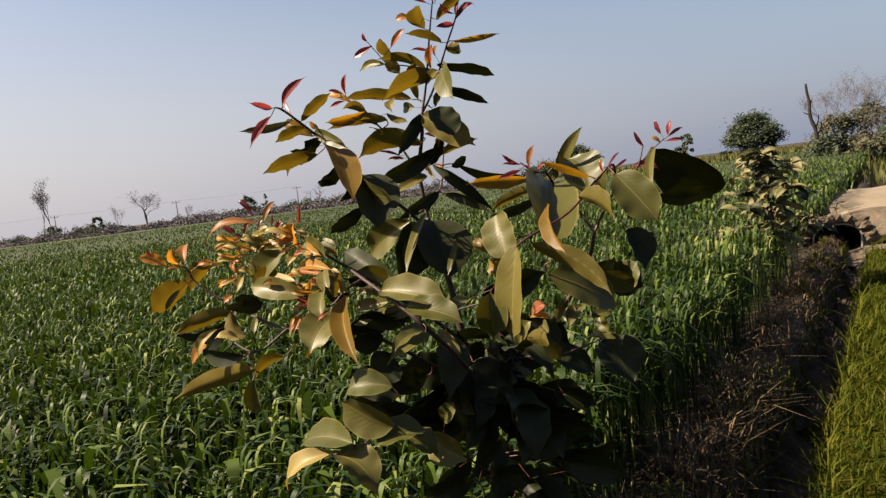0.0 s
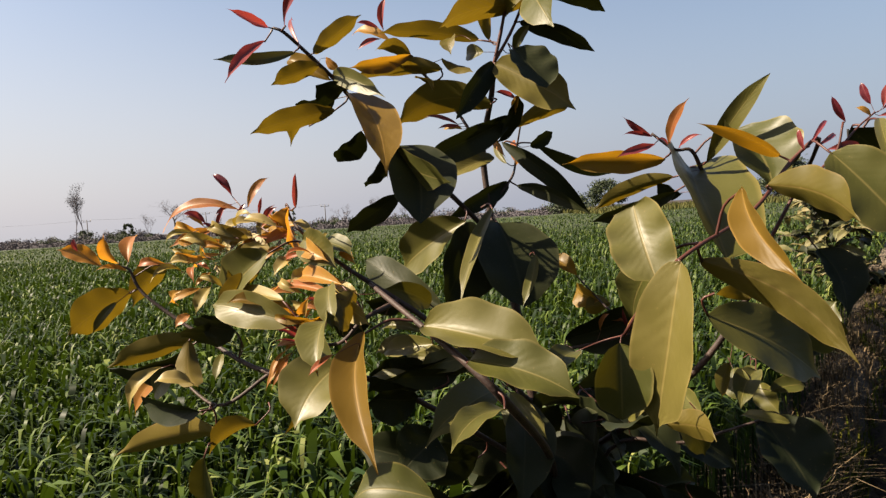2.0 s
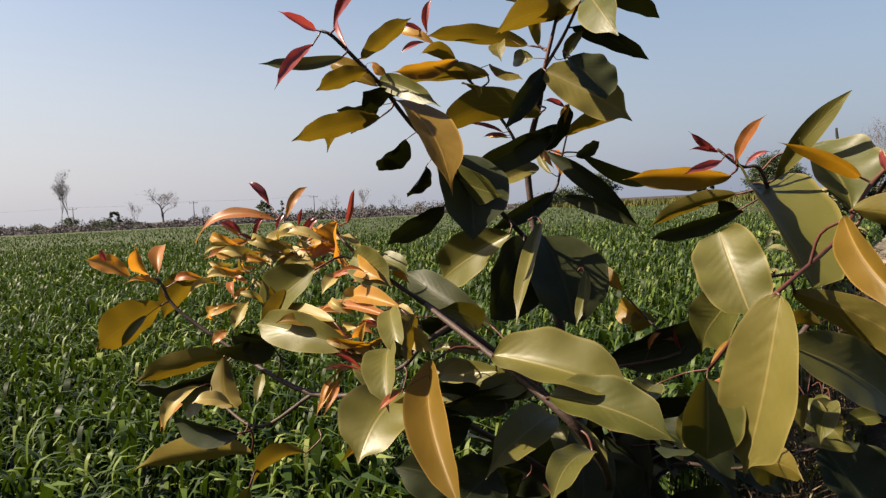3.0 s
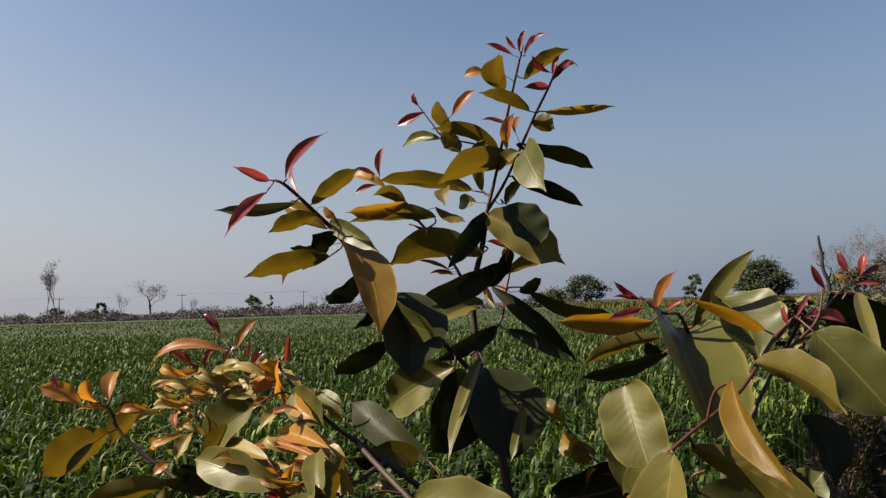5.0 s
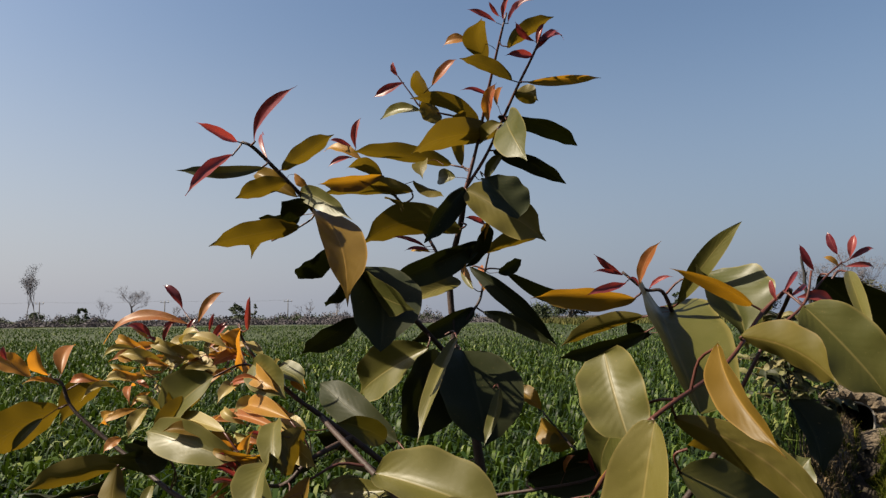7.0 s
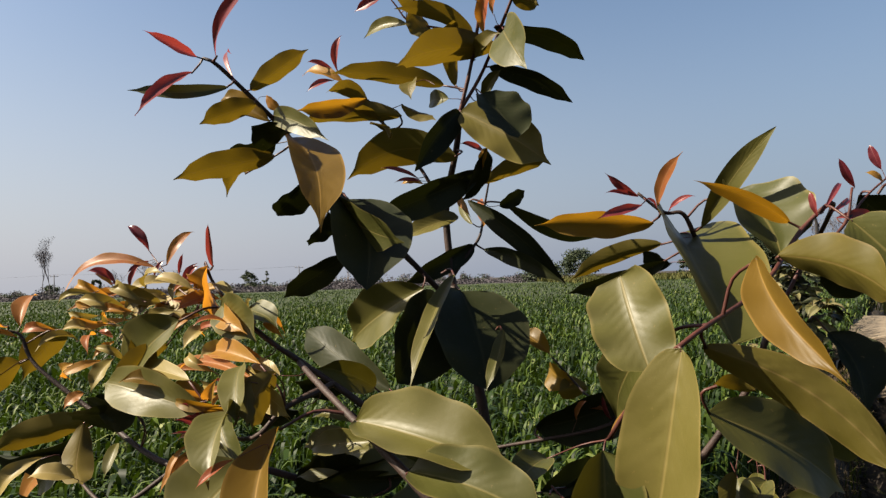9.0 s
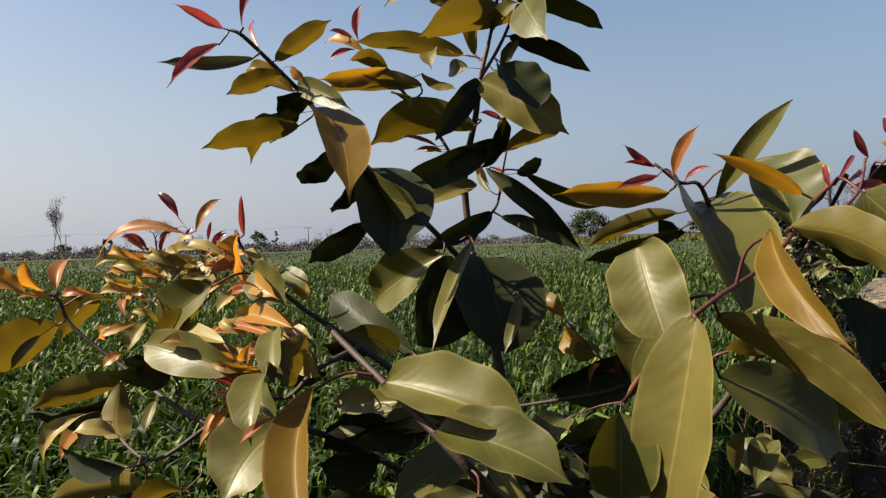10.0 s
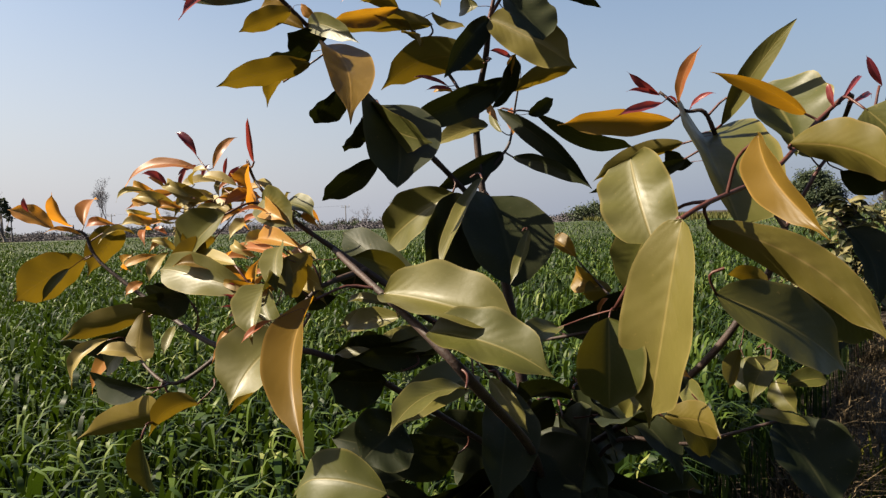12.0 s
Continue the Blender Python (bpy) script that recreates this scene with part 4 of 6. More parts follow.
red(sap, (-0.227, 1.010, 1.330), (-0.214, 1.010, 1.347), 0.006, (-0.19, -0.97, 0.15), 0.08)
orange(sap, (-0.256, 1.022, 1.345), (-0.343, 1.030, 1.326), 0.013, (-0.21, -0.78, 0.60), 0.12, sway=0.08)
red(sap, (-0.292, 1.023, 1.332), (-0.312, 1.010, 1.343), 0.008, (0.65, -0.63, 0.42), 0.08)
red(sap, (-0.280, 1.024, 1.323), (-0.295, 1.014, 1.332), 0.004, (0.66, -0.62, 0.42), 0.08)
orange(sap, (-0.285, 1.024, 1.326), (-0.323, 1.002, 1.311), 0.013, (0.19, -0.75, 0.63), 0.05, sway=-0.013, hook=0.02)
orange(sap, (-0.177, 0.978, 1.327), (-0.237, 1.010, 1.310), 0.011, (-0.51, -0.70, 0.49), 0.05, sway=0.011, hook=0.02)
yellow(sap, (-0.237, 1.000, 1.321), (-0.257, 0.963, 1.307), 0.016, (0.27, -0.48, 0.83), 0.05, sway=0.071, hook=0.02)
yellow(sap, (-0.236, 0.992, 1.314), (-0.257, 0.962, 1.297), 0.014, (0.14, -0.56, 0.82), 0.22, sway=0.1)
orange(sap, (-0.270, 1.001, 1.301), (-0.301, 0.991, 1.293), 0.007, (0.10, -0.79, 0.61), 0.10)
yellow(sap, (-0.222, 0.981, 1.308), (-0.234, 0.961, 1.295), 0.014, (0.31, -0.64, 0.70), 0.08)
yellow(sap, (-0.208, 0.973, 1.300), (-0.253, 1.003, 1.302), 0.016, (-0.32, -0.54, 0.78), 0.10)
underside(sap, (-0.215, 0.982, 1.315), (-0.218, 0.972, 1.296), 0.016, (0.63, -0.72, 0.28), 0.10)
orange(sap, (-0.178, 0.939, 1.342), (-0.179, 0.983, 1.300), 0.036, (-0.50, -0.80, 0.30), 0.06, sway=0.05, hook=0.02)
red(sap, (-0.166, 0.919, 1.340), (-0.146, 0.859, 1.366), 0.005, (-0.38, -0.47, -0.80), 0.08)
yellow(sap, (-0.158, 0.937, 1.316), (-0.183, 0.957, 1.326), 0.009, (-0.02, -0.47, 0.88), 0.08)
orange(sap, (-0.162, 0.931, 1.311), (-0.133, 0.891, 1.293), 0.016, (-0.64, -0.65, 0.42), 0.08)
green(sap, (-0.164, 0.927, 1.312), (-0.127, 0.893, 1.287), 0.029, (-0.50, -0.80, 0.30), 0.05, slim=0.55)
orange(sap, (-0.152, 0.924, 1.300), (-0.186, 0.954, 1.287), 0.005, (-0.69, -0.70, 0.20), 0.20)
green(sap, (-0.199, 0.935, 1.302), (-0.259, 0.973, 1.254), 0.045, (-0.30, -0.90, 0.30), 0.05, fold=0.6, slim=0.5, sway=0.0, hook=0.02)
yellow(sap, (-0.176, 0.897, 1.263), (-0.246, 0.960, 1.265), 0.016, (-0.32, -0.49, 0.81), 0.05, sway=-0.016, hook=0.02)
orange(sap, (-0.119, 0.873, 1.275), (-0.171, 0.920, 1.276), 0.017, (-0.49, -0.56, 0.67), 0.08)
orange(sap, (-0.120, 0.862, 1.267), (-0.201, 0.929, 1.261), 0.009, (-0.49, -0.54, 0.68), 0.05)
yellow(sap, (-0.110, 0.864, 1.258), (-0.131, 0.884, 1.273), 0.007, (-0.68, -0.73, 0.02), 0.08)
orange(sap, (-0.276, 0.988, 1.284), (-0.289, 0.978, 1.272), 0.007, (0.02, -0.78, 0.63), 0.08)
orange(sap, (-0.278, 0.990, 1.287), (-0.296, 1.000, 1.292), 0.006, (-0.04, -0.50, 0.87), 0.08)
orange(sap, (-0.288, 0.989, 1.269), (-0.318, 0.979, 1.256), 0.009, (0.05, -0.85, 0.53), 0.10)
yellow(sap, (-0.279, 0.992, 1.270), (-0.288, 0.972, 1.245), 0.015, (-0.10, -0.76, 0.64), 0.08)
orange(sap, (-0.295, 0.975, 1.246), (-0.306, 0.965, 1.234), 0.011, (0.10, -0.81, 0.58), 0.08)
green(sap, (-0.162, 0.880, 1.245), (-0.247, 0.918, 1.260), 0.031, (-0.30, -0.85, 0.40), 0.05, fold=0.5, slim=0.5, sway=0.0, hook=0.02)
dark(sap, (-0.248, 0.967, 1.230), (-0.292, 0.977, 1.235), 0.041, (-0.24, -0.76, -0.61), 0.06)
underside(sap, (-0.218, 0.958, 1.283), (-0.245, 0.928, 1.249), 0.021, (0.81, -0.56, -0.14), 0.05, sway=0.087, hook=0.02)
underside(sap, (-0.234, 0.967, 1.289), (-0.242, 0.947, 1.274), 0.015, (0.94, -0.33, -0.06), 0.10)
red(sap, (-0.159, 0.894, 1.234), (-0.175, 0.874, 1.251), 0.004, (0.85, -0.41, 0.32), 0.08)
red(sap, (-0.159, 0.893, 1.233), (-0.172, 0.873, 1.242), 0.003, (0.83, -0.34, 0.44), 0.08)
orange(sap, (-0.163, 0.891, 1.226), (-0.192, 0.911, 1.217), 0.006, (-0.57, -0.55, 0.61), 0.08)
orange(sap, (-0.174, 0.894, 1.215), (-0.184, 0.874, 1.192), 0.006, (-0.05, -0.74, 0.67), 0.16, sway=-0.12)
red(sap, (-0.152, 0.871, 1.228), (-0.170, 0.851, 1.245), 0.003, (0.81, -0.53, 0.24), 0.08)
red(sap, (-0.151, 0.870, 1.228), (-0.171, 0.850, 1.236), 0.002, (0.71, -0.51, 0.49), 0.08)
orange(sap, (-0.152, 0.872, 1.230), (-0.166, 0.882, 1.239), 0.003, (-0.63, -0.76, -0.13), 0.08)
green(sap, (-0.150, 0.869, 1.229), (-0.136, 0.859, 1.222), 0.004, (-0.02, -0.59, 0.81), 0.06)
green(sap, (-0.117, 0.844, 1.218), (-0.144, 0.802, 1.181), 0.053, (0.00, -0.66, 0.75), 0.05, sway=0.068, hook=0.02)
underside(sap, (-0.100, 0.818, 1.227), (-0.173, 0.860, 1.158), 0.013, (0.09, -0.81, -0.58), 0.05, sway=-0.039, hook=0.02)
bronze(sap, (-0.094, 0.825, 1.244), (-0.069, 0.716, 1.179), 0.027, (-0.31, -0.54, 0.78), 0.05, fold=0.9, ribs=0.008, sway=0.042, hook=0.02)
green(sap, (-0.124, 0.853, 1.277), (-0.112, 0.807, 1.248), 0.019, (-0.42, -0.56, 0.72), 0.10, fold=0.6)
green(sap, (-0.123, 0.831, 1.253), (-0.117, 0.777, 1.223), 0.027, (-0.44, -0.47, 0.76), 0.12, fold=0.8)
orange(sap, (-0.108, 0.787, 1.236), (-0.124, 0.777, 1.224), 0.006, (-0.20, -0.61, 0.77), 0.08)
underside(sap, (-0.106, 0.861, 1.271), (-0.110, 0.826, 1.241), 0.024, (0.79, -0.45, 0.42), 0.10)
underside(sap, (-0.116, 0.840, 1.270), (-0.111, 0.820, 1.245), 0.012, (0.58, -0.58, 0.58), 0.10)
green(sap, (-0.060, 0.909, 1.215), (-0.106, 0.920, 1.208), 0.016, (-0.27, -0.74, 0.62), 0.10)
green(sap, (-0.061, 0.918, 1.226), (-0.107, 0.944, 1.222), 0.009, (-0.44, -0.67, 0.60), 0.06)
green(sap, (-0.051, 0.832, 1.245), (0.036, 0.782, 1.226), 0.043, (-0.35, -0.50, 0.80), 0.05, fold=0.75, slim=0.5, point=0.5, sway=0.02, hook=0.02)
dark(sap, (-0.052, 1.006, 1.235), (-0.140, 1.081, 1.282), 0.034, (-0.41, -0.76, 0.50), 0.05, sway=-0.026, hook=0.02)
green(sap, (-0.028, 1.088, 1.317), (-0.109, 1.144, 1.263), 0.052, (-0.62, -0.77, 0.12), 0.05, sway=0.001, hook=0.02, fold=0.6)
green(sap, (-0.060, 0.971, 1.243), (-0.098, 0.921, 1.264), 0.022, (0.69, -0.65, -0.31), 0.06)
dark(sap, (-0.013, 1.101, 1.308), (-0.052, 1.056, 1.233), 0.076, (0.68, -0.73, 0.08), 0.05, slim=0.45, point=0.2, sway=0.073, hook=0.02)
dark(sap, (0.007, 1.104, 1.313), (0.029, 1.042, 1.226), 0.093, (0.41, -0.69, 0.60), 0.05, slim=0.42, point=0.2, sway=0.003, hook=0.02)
golden(sap, (0.003, 1.060, 1.329), (-0.031, 0.950, 1.244), 0.017, (-0.35, -0.65, 0.67), 0.05, fold=0.5, slim=0.6, sway=-0.016, hook=0.02)
# narrow pale leaf that draws the lit fringe of the big dark one
green(sap, (0.044, 1.056, 1.278), (0.026, 1.004, 1.231), 0.013, (-0.35, -0.56, 0.75), 0.05, sway=-0.068, hook=0.02)
green(sap, (-0.017, 0.789, 1.227), (0.052, 0.756, 1.207), 0.035, (-0.30, -0.55, 0.78), 0.05, fold=0.6, slim=0.5, sway=-0.03, hook=0.02)
green(sap, (0.006, 0.765, 1.200), (-0.025, 0.701, 1.195), 0.019, (-0.30, -0.85, 0.40), 0.05, fold=0.4, sway=0.06, hook=0.02)
green(sap, (-0.020, 0.924, 1.203), (-0.070, 0.914, 1.191), 0.022, (0.07, -0.87, 0.48), 0.06)
green(sap, (-0.053, 0.907, 1.178), (-0.113, 0.927, 1.187), 0.012, (-0.20, -0.83, 0.51), 0.06)
dark(sap, (-0.022, 0.943, 1.198), (-0.100, 0.913, 1.185), 0.035, (0.37, -0.70, -0.61), 0.06)
dark(sap, (-0.112, 0.941, 1.232), (-0.139, 0.921, 1.248), 0.032, (0.06, -0.67, -0.74), 0.06)
dark(sap, (-0.078, 0.968, 1.248), (-0.117, 0.948, 1.253), 0.030, (0.23, -0.63, -0.74), 0.06)
dark(sap, (-0.056, 0.952, 1.181), (-0.096, 0.932, 1.201), 0.044, (0.03, -0.74, -0.68), 0.06)
dark(sap, (-0.074, 0.938, 1.163), (-0.115, 0.918, 1.167), 0.041, (0.36, -0.82, -0.45), 0.06)
green(sap, (0.058, 0.831, 1.221), (0.037, 0.791, 1.214), 0.020, (0.21, -0.27, 0.94), 0.06)
# left front branch: outer left shoots
orange(sap, (-0.406, 1.019, 1.296), (-0.446, 1.008, 1.316), 0.020, (0.47, -0.70, 0.54), 0.05, sway=0.023, hook=0.02)
orange(sap, (-0.388, 1.021, 1.298), (-0.372, 0.970, 1.328), 0.016, (-0.12, -0.52, -0.84), 0.08)
orange(sap, (-0.381, 1.026, 1.298), (-0.389, 1.064, 1.325), 0.017, (-0.03, -0.58, 0.82), 0.08)
orange(sap, (-0.376, 1.014, 1.289), (-0.398, 0.992, 1.292), 0.007, (0.55, -0.47, 0.69), 0.08)
red(sap, (-0.424, 1.008, 1.313), (-0.426, 1.005, 1.327), 0.006, (0.02, -0.99, -0.16), 0.08)
underside(sap, (-0.345, 1.026, 1.294), (-0.384, 1.032, 1.248), 0.032, (0.49, -0.72, -0.50), 0.10)
underside(sap, (-0.380, 1.025, 1.266), (-0.430, 0.989, 1.230), 0.045, (0.71, -0.62, -0.35), 0.05, sway=0.011, hook=0.02)
green(sap, (-0.390, 1.013, 1.258), (-0.416, 1.008, 1.227), 0.009, (0.07, -0.99, 0.11), 0.10)
underside(sap, (-0.316, 1.025, 1.214), (-0.424, 1.041, 1.184), 0.029, (0.02, -0.85, -0.53), 0.05, sway=-0.015, hook=0.02)
dark(sap, (-0.256, 0.976, 1.234), (-0.311, 0.986, 1.222), 0.045, (0.06, -0.62, -0.78), 0.06)
green(sap, (-0.258, 0.956, 1.209), (-0.258, 0.936, 1.188), 0.010, (-0.08, -0.72, 0.69), 0.06)
orange(sap, (-0.349, 1.044, 1.182), (-0.423, 1.086, 1.118), 0.019, (-0.48, -0.87, -0.02), 0.05, sway=0.054, hook=0.02)
green(sap, (-0.326, 1.000, 1.187), (-0.362, 1.018, 1.154), 0.030, (-0.48, -0.87, 0.05), 0.06)
dark(sap, (-0.281, 0.950, 1.157), (-0.365, 1.004, 1.152), 0.030, (-0.51, -0.82, -0.28), 0.06)
green(sap, (-0.288, 0.971, 1.148), (-0.349, 0.991, 1.141), 0.007, (-0.31, -0.71, 0.64), 0.06)
underside(sap, (-0.284, 0.987, 1.126), (-0.510, 1.180, 1.040), 0.036, (-0.44, -0.74, -0.51), 0.05, sway=-0.020, hook=0.02)
underside(sap, (-0.198, 0.872, 1.165), (-0.251, 0.895, 1.133), 0.025, (0.09, -0.73, -0.68), 0.10)
underside(sap, (-0.311, 1.002, 1.217), (-0.275, 0.937, 1.183), 0.025, (0.25, -0.33, 0.91), 0.10)
green(sap, (-0.247, 0.877, 1.138), (-0.275, 0.932, 1.075), 0.027, (-0.39, -0.77, -0.50), 0.05, sway=-0.043, hook=0.02)
orange(sap, (-0.174, 0.902, 1.217), (-0.192, 0.882, 1.190), 0.006, (-0.06, -0.78, 0.62), 0.12)
red(sap, (-0.168, 0.913, 1.226), (-0.178, 0.893, 1.240), 0.005, (0.92, -0.38, 0.12), 0.08)
red(sap, (-0.168, 0.913, 1.224), (-0.181, 0.883, 1.239), 0.004, (0.93, -0.29, 0.22), 0.08)
orange(sap, (-0.168, 0.910, 1.222), (-0.177, 0.890, 1.219), 0.005, (0.40, -0.31, 0.86), 0.08)
# low leaves
green(sap, (-0.052, 0.793, 1.081), (-0.115, 0.802, 1.118), 0.048, (-0.20, -0.97, -0.11), 0.04, slim=0.45, hook=0.02)
green(sap, (-0.106, 0.794, 1.065), (-0.196, 0.889, 1.037), 0.043, (-0.58, -0.33, 0.74), 0.05, slim=0.47, hook=0.02)
green(sap, (-0.017, 0.813, 1.067), (-0.078, 0.781, 1.060), 0.046, (0.11, -0.40, 0.91), 0.06)
yellow(sap, (-0.136, 0.817, 1.048), (-0.210, 0.840, 0.993), 0.033, (-0.62, -0.48, 0.62), 0.16)
green(sap, (-0.134, 0.806, 1.049), (-0.078, 0.774, 1.000), 0.048, (0.39, -0.49, 0.78), 0.10)
green(sap, (-0.040, 0.821, 1.059), (-0.004, 0.821, 1.029), 0.035, (0.50, -0.62, 0.61), 0.06)
green(sap, (-0.013, 0.842, 1.048), (0.032, 0.812, 1.018), 0.042, (-0.43, -0.87, 0.22), 0.06)
dark(sap, (0.019, 0.977, 1.147), (0.013, 0.907, 1.071), 0.050, (0.52, -0.65, 0.55), 0.06)
green(sap, (0.026, 0.997, 1.093), (0.003, 1.027, 1.131), 0.025, (-0.38, -0.82, 0.42), 0.06)
green(sap, (0.040, 0.998, 1.015), (0.001, 1.038, 1.048), 0.031, (-0.47, -0.79, 0.40), 0.06)
green(sap, (0.002, 0.907, 1.042), (0.021, 0.887, 1.074), 0.024, (-0.67, -0.74, -0.07), 0.06)
green(sap, (0.126, 1.012, 1.150), (0.149, 0.982, 1.119), 0.021, (-0.54, -0.77, 0.35), 0.06)
dark(sap, (0.140, 1.004, 1.146), (0.181, 1.004, 1.092), 0.049, (0.58, -0.68, 0.44), 0.06)
dark(sap, (0.038, 1.049, 1.073), (0.105, 0.999, 1.022), 0.068, (-0.09, -0.77, 0.64), 0.06)
dark(sap, (0.253, 1.020, 1.106), (0.281, 0.980, 1.042), 0.073, (0.14, -0.81, 0.57), 0.06)
dark(sap, (0.076, 1.050, 1.039), (0.109, 1.000, 0.959), 0.067, (0.15, -0.81, 0.57), 0.06)
dark(sap, (0.020, 1.013, 1.086), (0.035, 0.963, 0.992), 0.096, (0.71, -0.57, 0.42), 0.06)
dark(sap, (0.111, 1.050, 1.006), (0.228, 1.050, 0.949), 0.079, (-0.24, -0.84, -0.49), 0.06)
green(sap, (0.179, 1.000, 1.033), (0.211, 0.980, 1.006), 0.010, (-0.52, -0.85, 0.01), 0.06)
green(sap, (0.245, 1.002, 1.146), (0.254, 0.982, 1.123), 0.022, (-0.71, -0.65, 0.28), 0.06)
green(sap, (-0.009, 0.963, 1.187), (-0.109, 1.023, 1.165), 0.020, (-0.53, -0.71, 0.47), 0.06)
green(sap, (-0.004, 0.959, 1.163), (-0.062, 0.879, 1.138), 0.035, (0.32, -0.49, 0.81), 0.06)
green(sap, (0.009, 0.936, 1.166), (0.038, 0.906, 1.131), 0.015, (-0.25, -0.83, 0.50), 0.06)
dark(sap, (-0.054, 0.898, 1.141), (-0.082, 0.878, 1.118), 0.051, (0.40, -0.87, 0.27), 0.06)
dark(sap, (-0.086, 0.970, 1.197), (-0.121, 0.950, 1.169), 0.044, (0.65, -0.68, -0.33), 0.06)
green(sap, (-0.047, 0.797, 1.130), (-0.112, 0.817, 1.119), 0.035, (-0.33, -0.76, 0.56), 0.06)
green(sap, (0.150, 0.929, 1.136), (0.175, 0.942, 1.100), 0.021, (0.22, -0.96, -0.18), 0.06)
underside(sap, (0.126, 0.862, 1.155), (0.151, 0.822, 1.154), 0.023, (-0.84, -0.52, -0.14), 0.10)
# small yellowing leaves on a low shoot
bronze(sap, (0.093, 1.134, 1.246), (0.066, 1.163, 1.263), 0.021, (-0.20, -0.61, 0.77), 0.15)
bronze(sap, (0.118, 1.132, 1.217), (0.095, 1.160, 1.229), 0.029, (-0.78, -0.63, -0.00), 0.15)
underside(sap, (0.129, 1.133, 1.212), (0.098, 1.123, 1.208), 0.023, (0.31, -0.95, -0.00), 0.10)
orange(sap, (0.110, 1.083, 1.190), (0.118, 1.063, 1.211), 0.007, (-0.91, -0.40, -0.04), 0.08)
orange(sap, (0.136, 1.077, 1.199), (0.115, 1.097, 1.197), 0.008, (-0.49, -0.44, 0.75), 0.08)
red(sap, (0.142, 1.084, 1.189), (0.131, 1.064, 1.217), 0.005, (-0.46, -0.63, -0.63), 0.08)
# small leaves crowding the bright shoot
red(sap, (-0.281, 1.026, 1.328), (-0.267, 1.016, 1.347), 0.005, (-0.31, -0.92, -0.26), 0.08)
red(sap, (-0.225, 1.009, 1.331), (-0.208, 0.999, 1.344), 0.006, (-0.45, -0.89, -0.09), 0.08)
orange(sap, (-0.184, 0.970, 1.319), (-0.208, 0.950, 1.308), 0.012, (0.28, -0.70, 0.65), 0.10)
yellow(sap, (-0.229, 0.993, 1.316), (-0.255, 0.973, 1.299), 0.016, (0.06, -0.69, 0.72), 0.25)
bronze(sap, (-0.214, 0.997, 1.325), (-0.233, 1.007, 1.320), 0.008, (-0.47, -0.88, 0.01), 0.08)
green(sap, (-0.143, 0.932, 1.303), (-0.156, 0.912, 1.290), 0.020, (0.32, -0.65, 0.68), 0.06)
green(sap, (-0.146, 0.931, 1.308), (-0.115, 0.901, 1.295), 0.021, (-0.17, -0.54, 0.83), 0.05)
orange(sap, (-0.224, 0.994, 1.310), (-0.244, 0.984, 1.306), 0.007, (0.25, -0.75, 0.61), 0.15)
yellow(sap, (-0.231, 0.992, 1.303), (-0.246, 0.972, 1.288), 0.013, (0.05, -0.62, 0.78), 0.20)
orange(sap, (-0.194, 0.968, 1.303), (-0.211, 0.948, 1.290), 0.008, (0.23, -0.66, 0.71), 0.15)
red(sap, (-0.244, 1.006, 1.319), (-0.257, 0.996, 1.316), 0.004, (0.43, -0.72, 0.54), 0.08)
yellow(sap, (-0.180, 0.944, 1.295), (-0.192, 0.924, 1.281), 0.013, (0.09, -0.61, 0.79), 0.15)
red(sap, (-0.256, 1.018, 1.335), (-0.246, 1.018, 1.351), 0.004, (-0.15, -0.98, 0.10), 0.08)
orange(sap, (-0.294, 1.021, 1.330), (-0.316, 1.031, 1.341), 0.007, (0.16, -0.55, 0.82), 0.08)
red(sap, (-0.303, 1.020, 1.318), (-0.318, 1.020, 1.323), 0.004, (0.19, -0.79, 0.58), 0.08)
orange(sap, (-0.270, 1.013, 1.313), (-0.288, 1.003, 1.308), 0.006, (0.25, -0.75, 0.61), 0.15)
yellow(sap, (-0.155, 0.920, 1.282), (-0.171, 0.900, 1.276), 0.014, (0.34, -0.51, 0.79), 0.08)
orange(sap, (-0.125, 0.899, 1.275), (-0.165, 0.929, 1.279), 0.008, (-0.34, -0.56, 0.75), 0.10)
yellow(sap, (-0.110, 0.885, 1.265), (-0.136, 0.905, 1.270), 0.011, (-0.20, -0.47, 0.86), 0.08)
red(sap, (-0.141, 0.895, 1.259), (-0.153, 0.875, 1.265), 0.004, (0.83, -0.38, 0.40), 0.08)
orange(sap, (-0.139, 0.896, 1.257), (-0.164, 0.916, 1.253), 0.006, (-0.55, -0.56, 0.62), 0.08)
yellow(sap, (-0.117, 0.881, 1.259), (-0.091, 0.841, 1.245), 0.017, (-0.80, -0.57, 0.15), 0.08)
dark(sap, (-0.257, 0.975, 1.237), (-0.286, 0.975, 1.232), 0.027, (0.08, -0.87, -0.48), 0.06)
dark(sap, (-0.315, 1.008, 1.207), (-0.414, 1.028, 1.182), 0.040, (0.07, -0.62, -0.78), 0.10)
dark(sap, (0.262, 0.936, 1.229), (0.218, 0.906, 1.222), 0.035, (0.57, -0.77, -0.27), 0.06)
green(sap, (0.158, 0.885, 1.155), (0.154, 0.925, 1.158), 0.017, (-0.78, -0.12, 0.61), 0.06)
green(sap, (0.213, 0.928, 1.182), (0.198, 0.908, 1.163), 0.015, (-0.41, -0.45, 0.79), 0.06)
yellow(sap, (-0.320, 0.960, 1.199), (-0.350, 0.950, 1.157), 0.015, (-0.18, -0.92, 0.35), 0.20)
yellow(sap, (-0.285, 0.944, 1.187), (-0.315, 0.934, 1.190), 0.016, (0.27, -0.59, 0.76), 0.08)
green(sap, (-0.156, 0.899, 1.244), (-0.126, 0.859, 1.203), 0.023, (-0.28, -0.78, 0.56), 0.10)
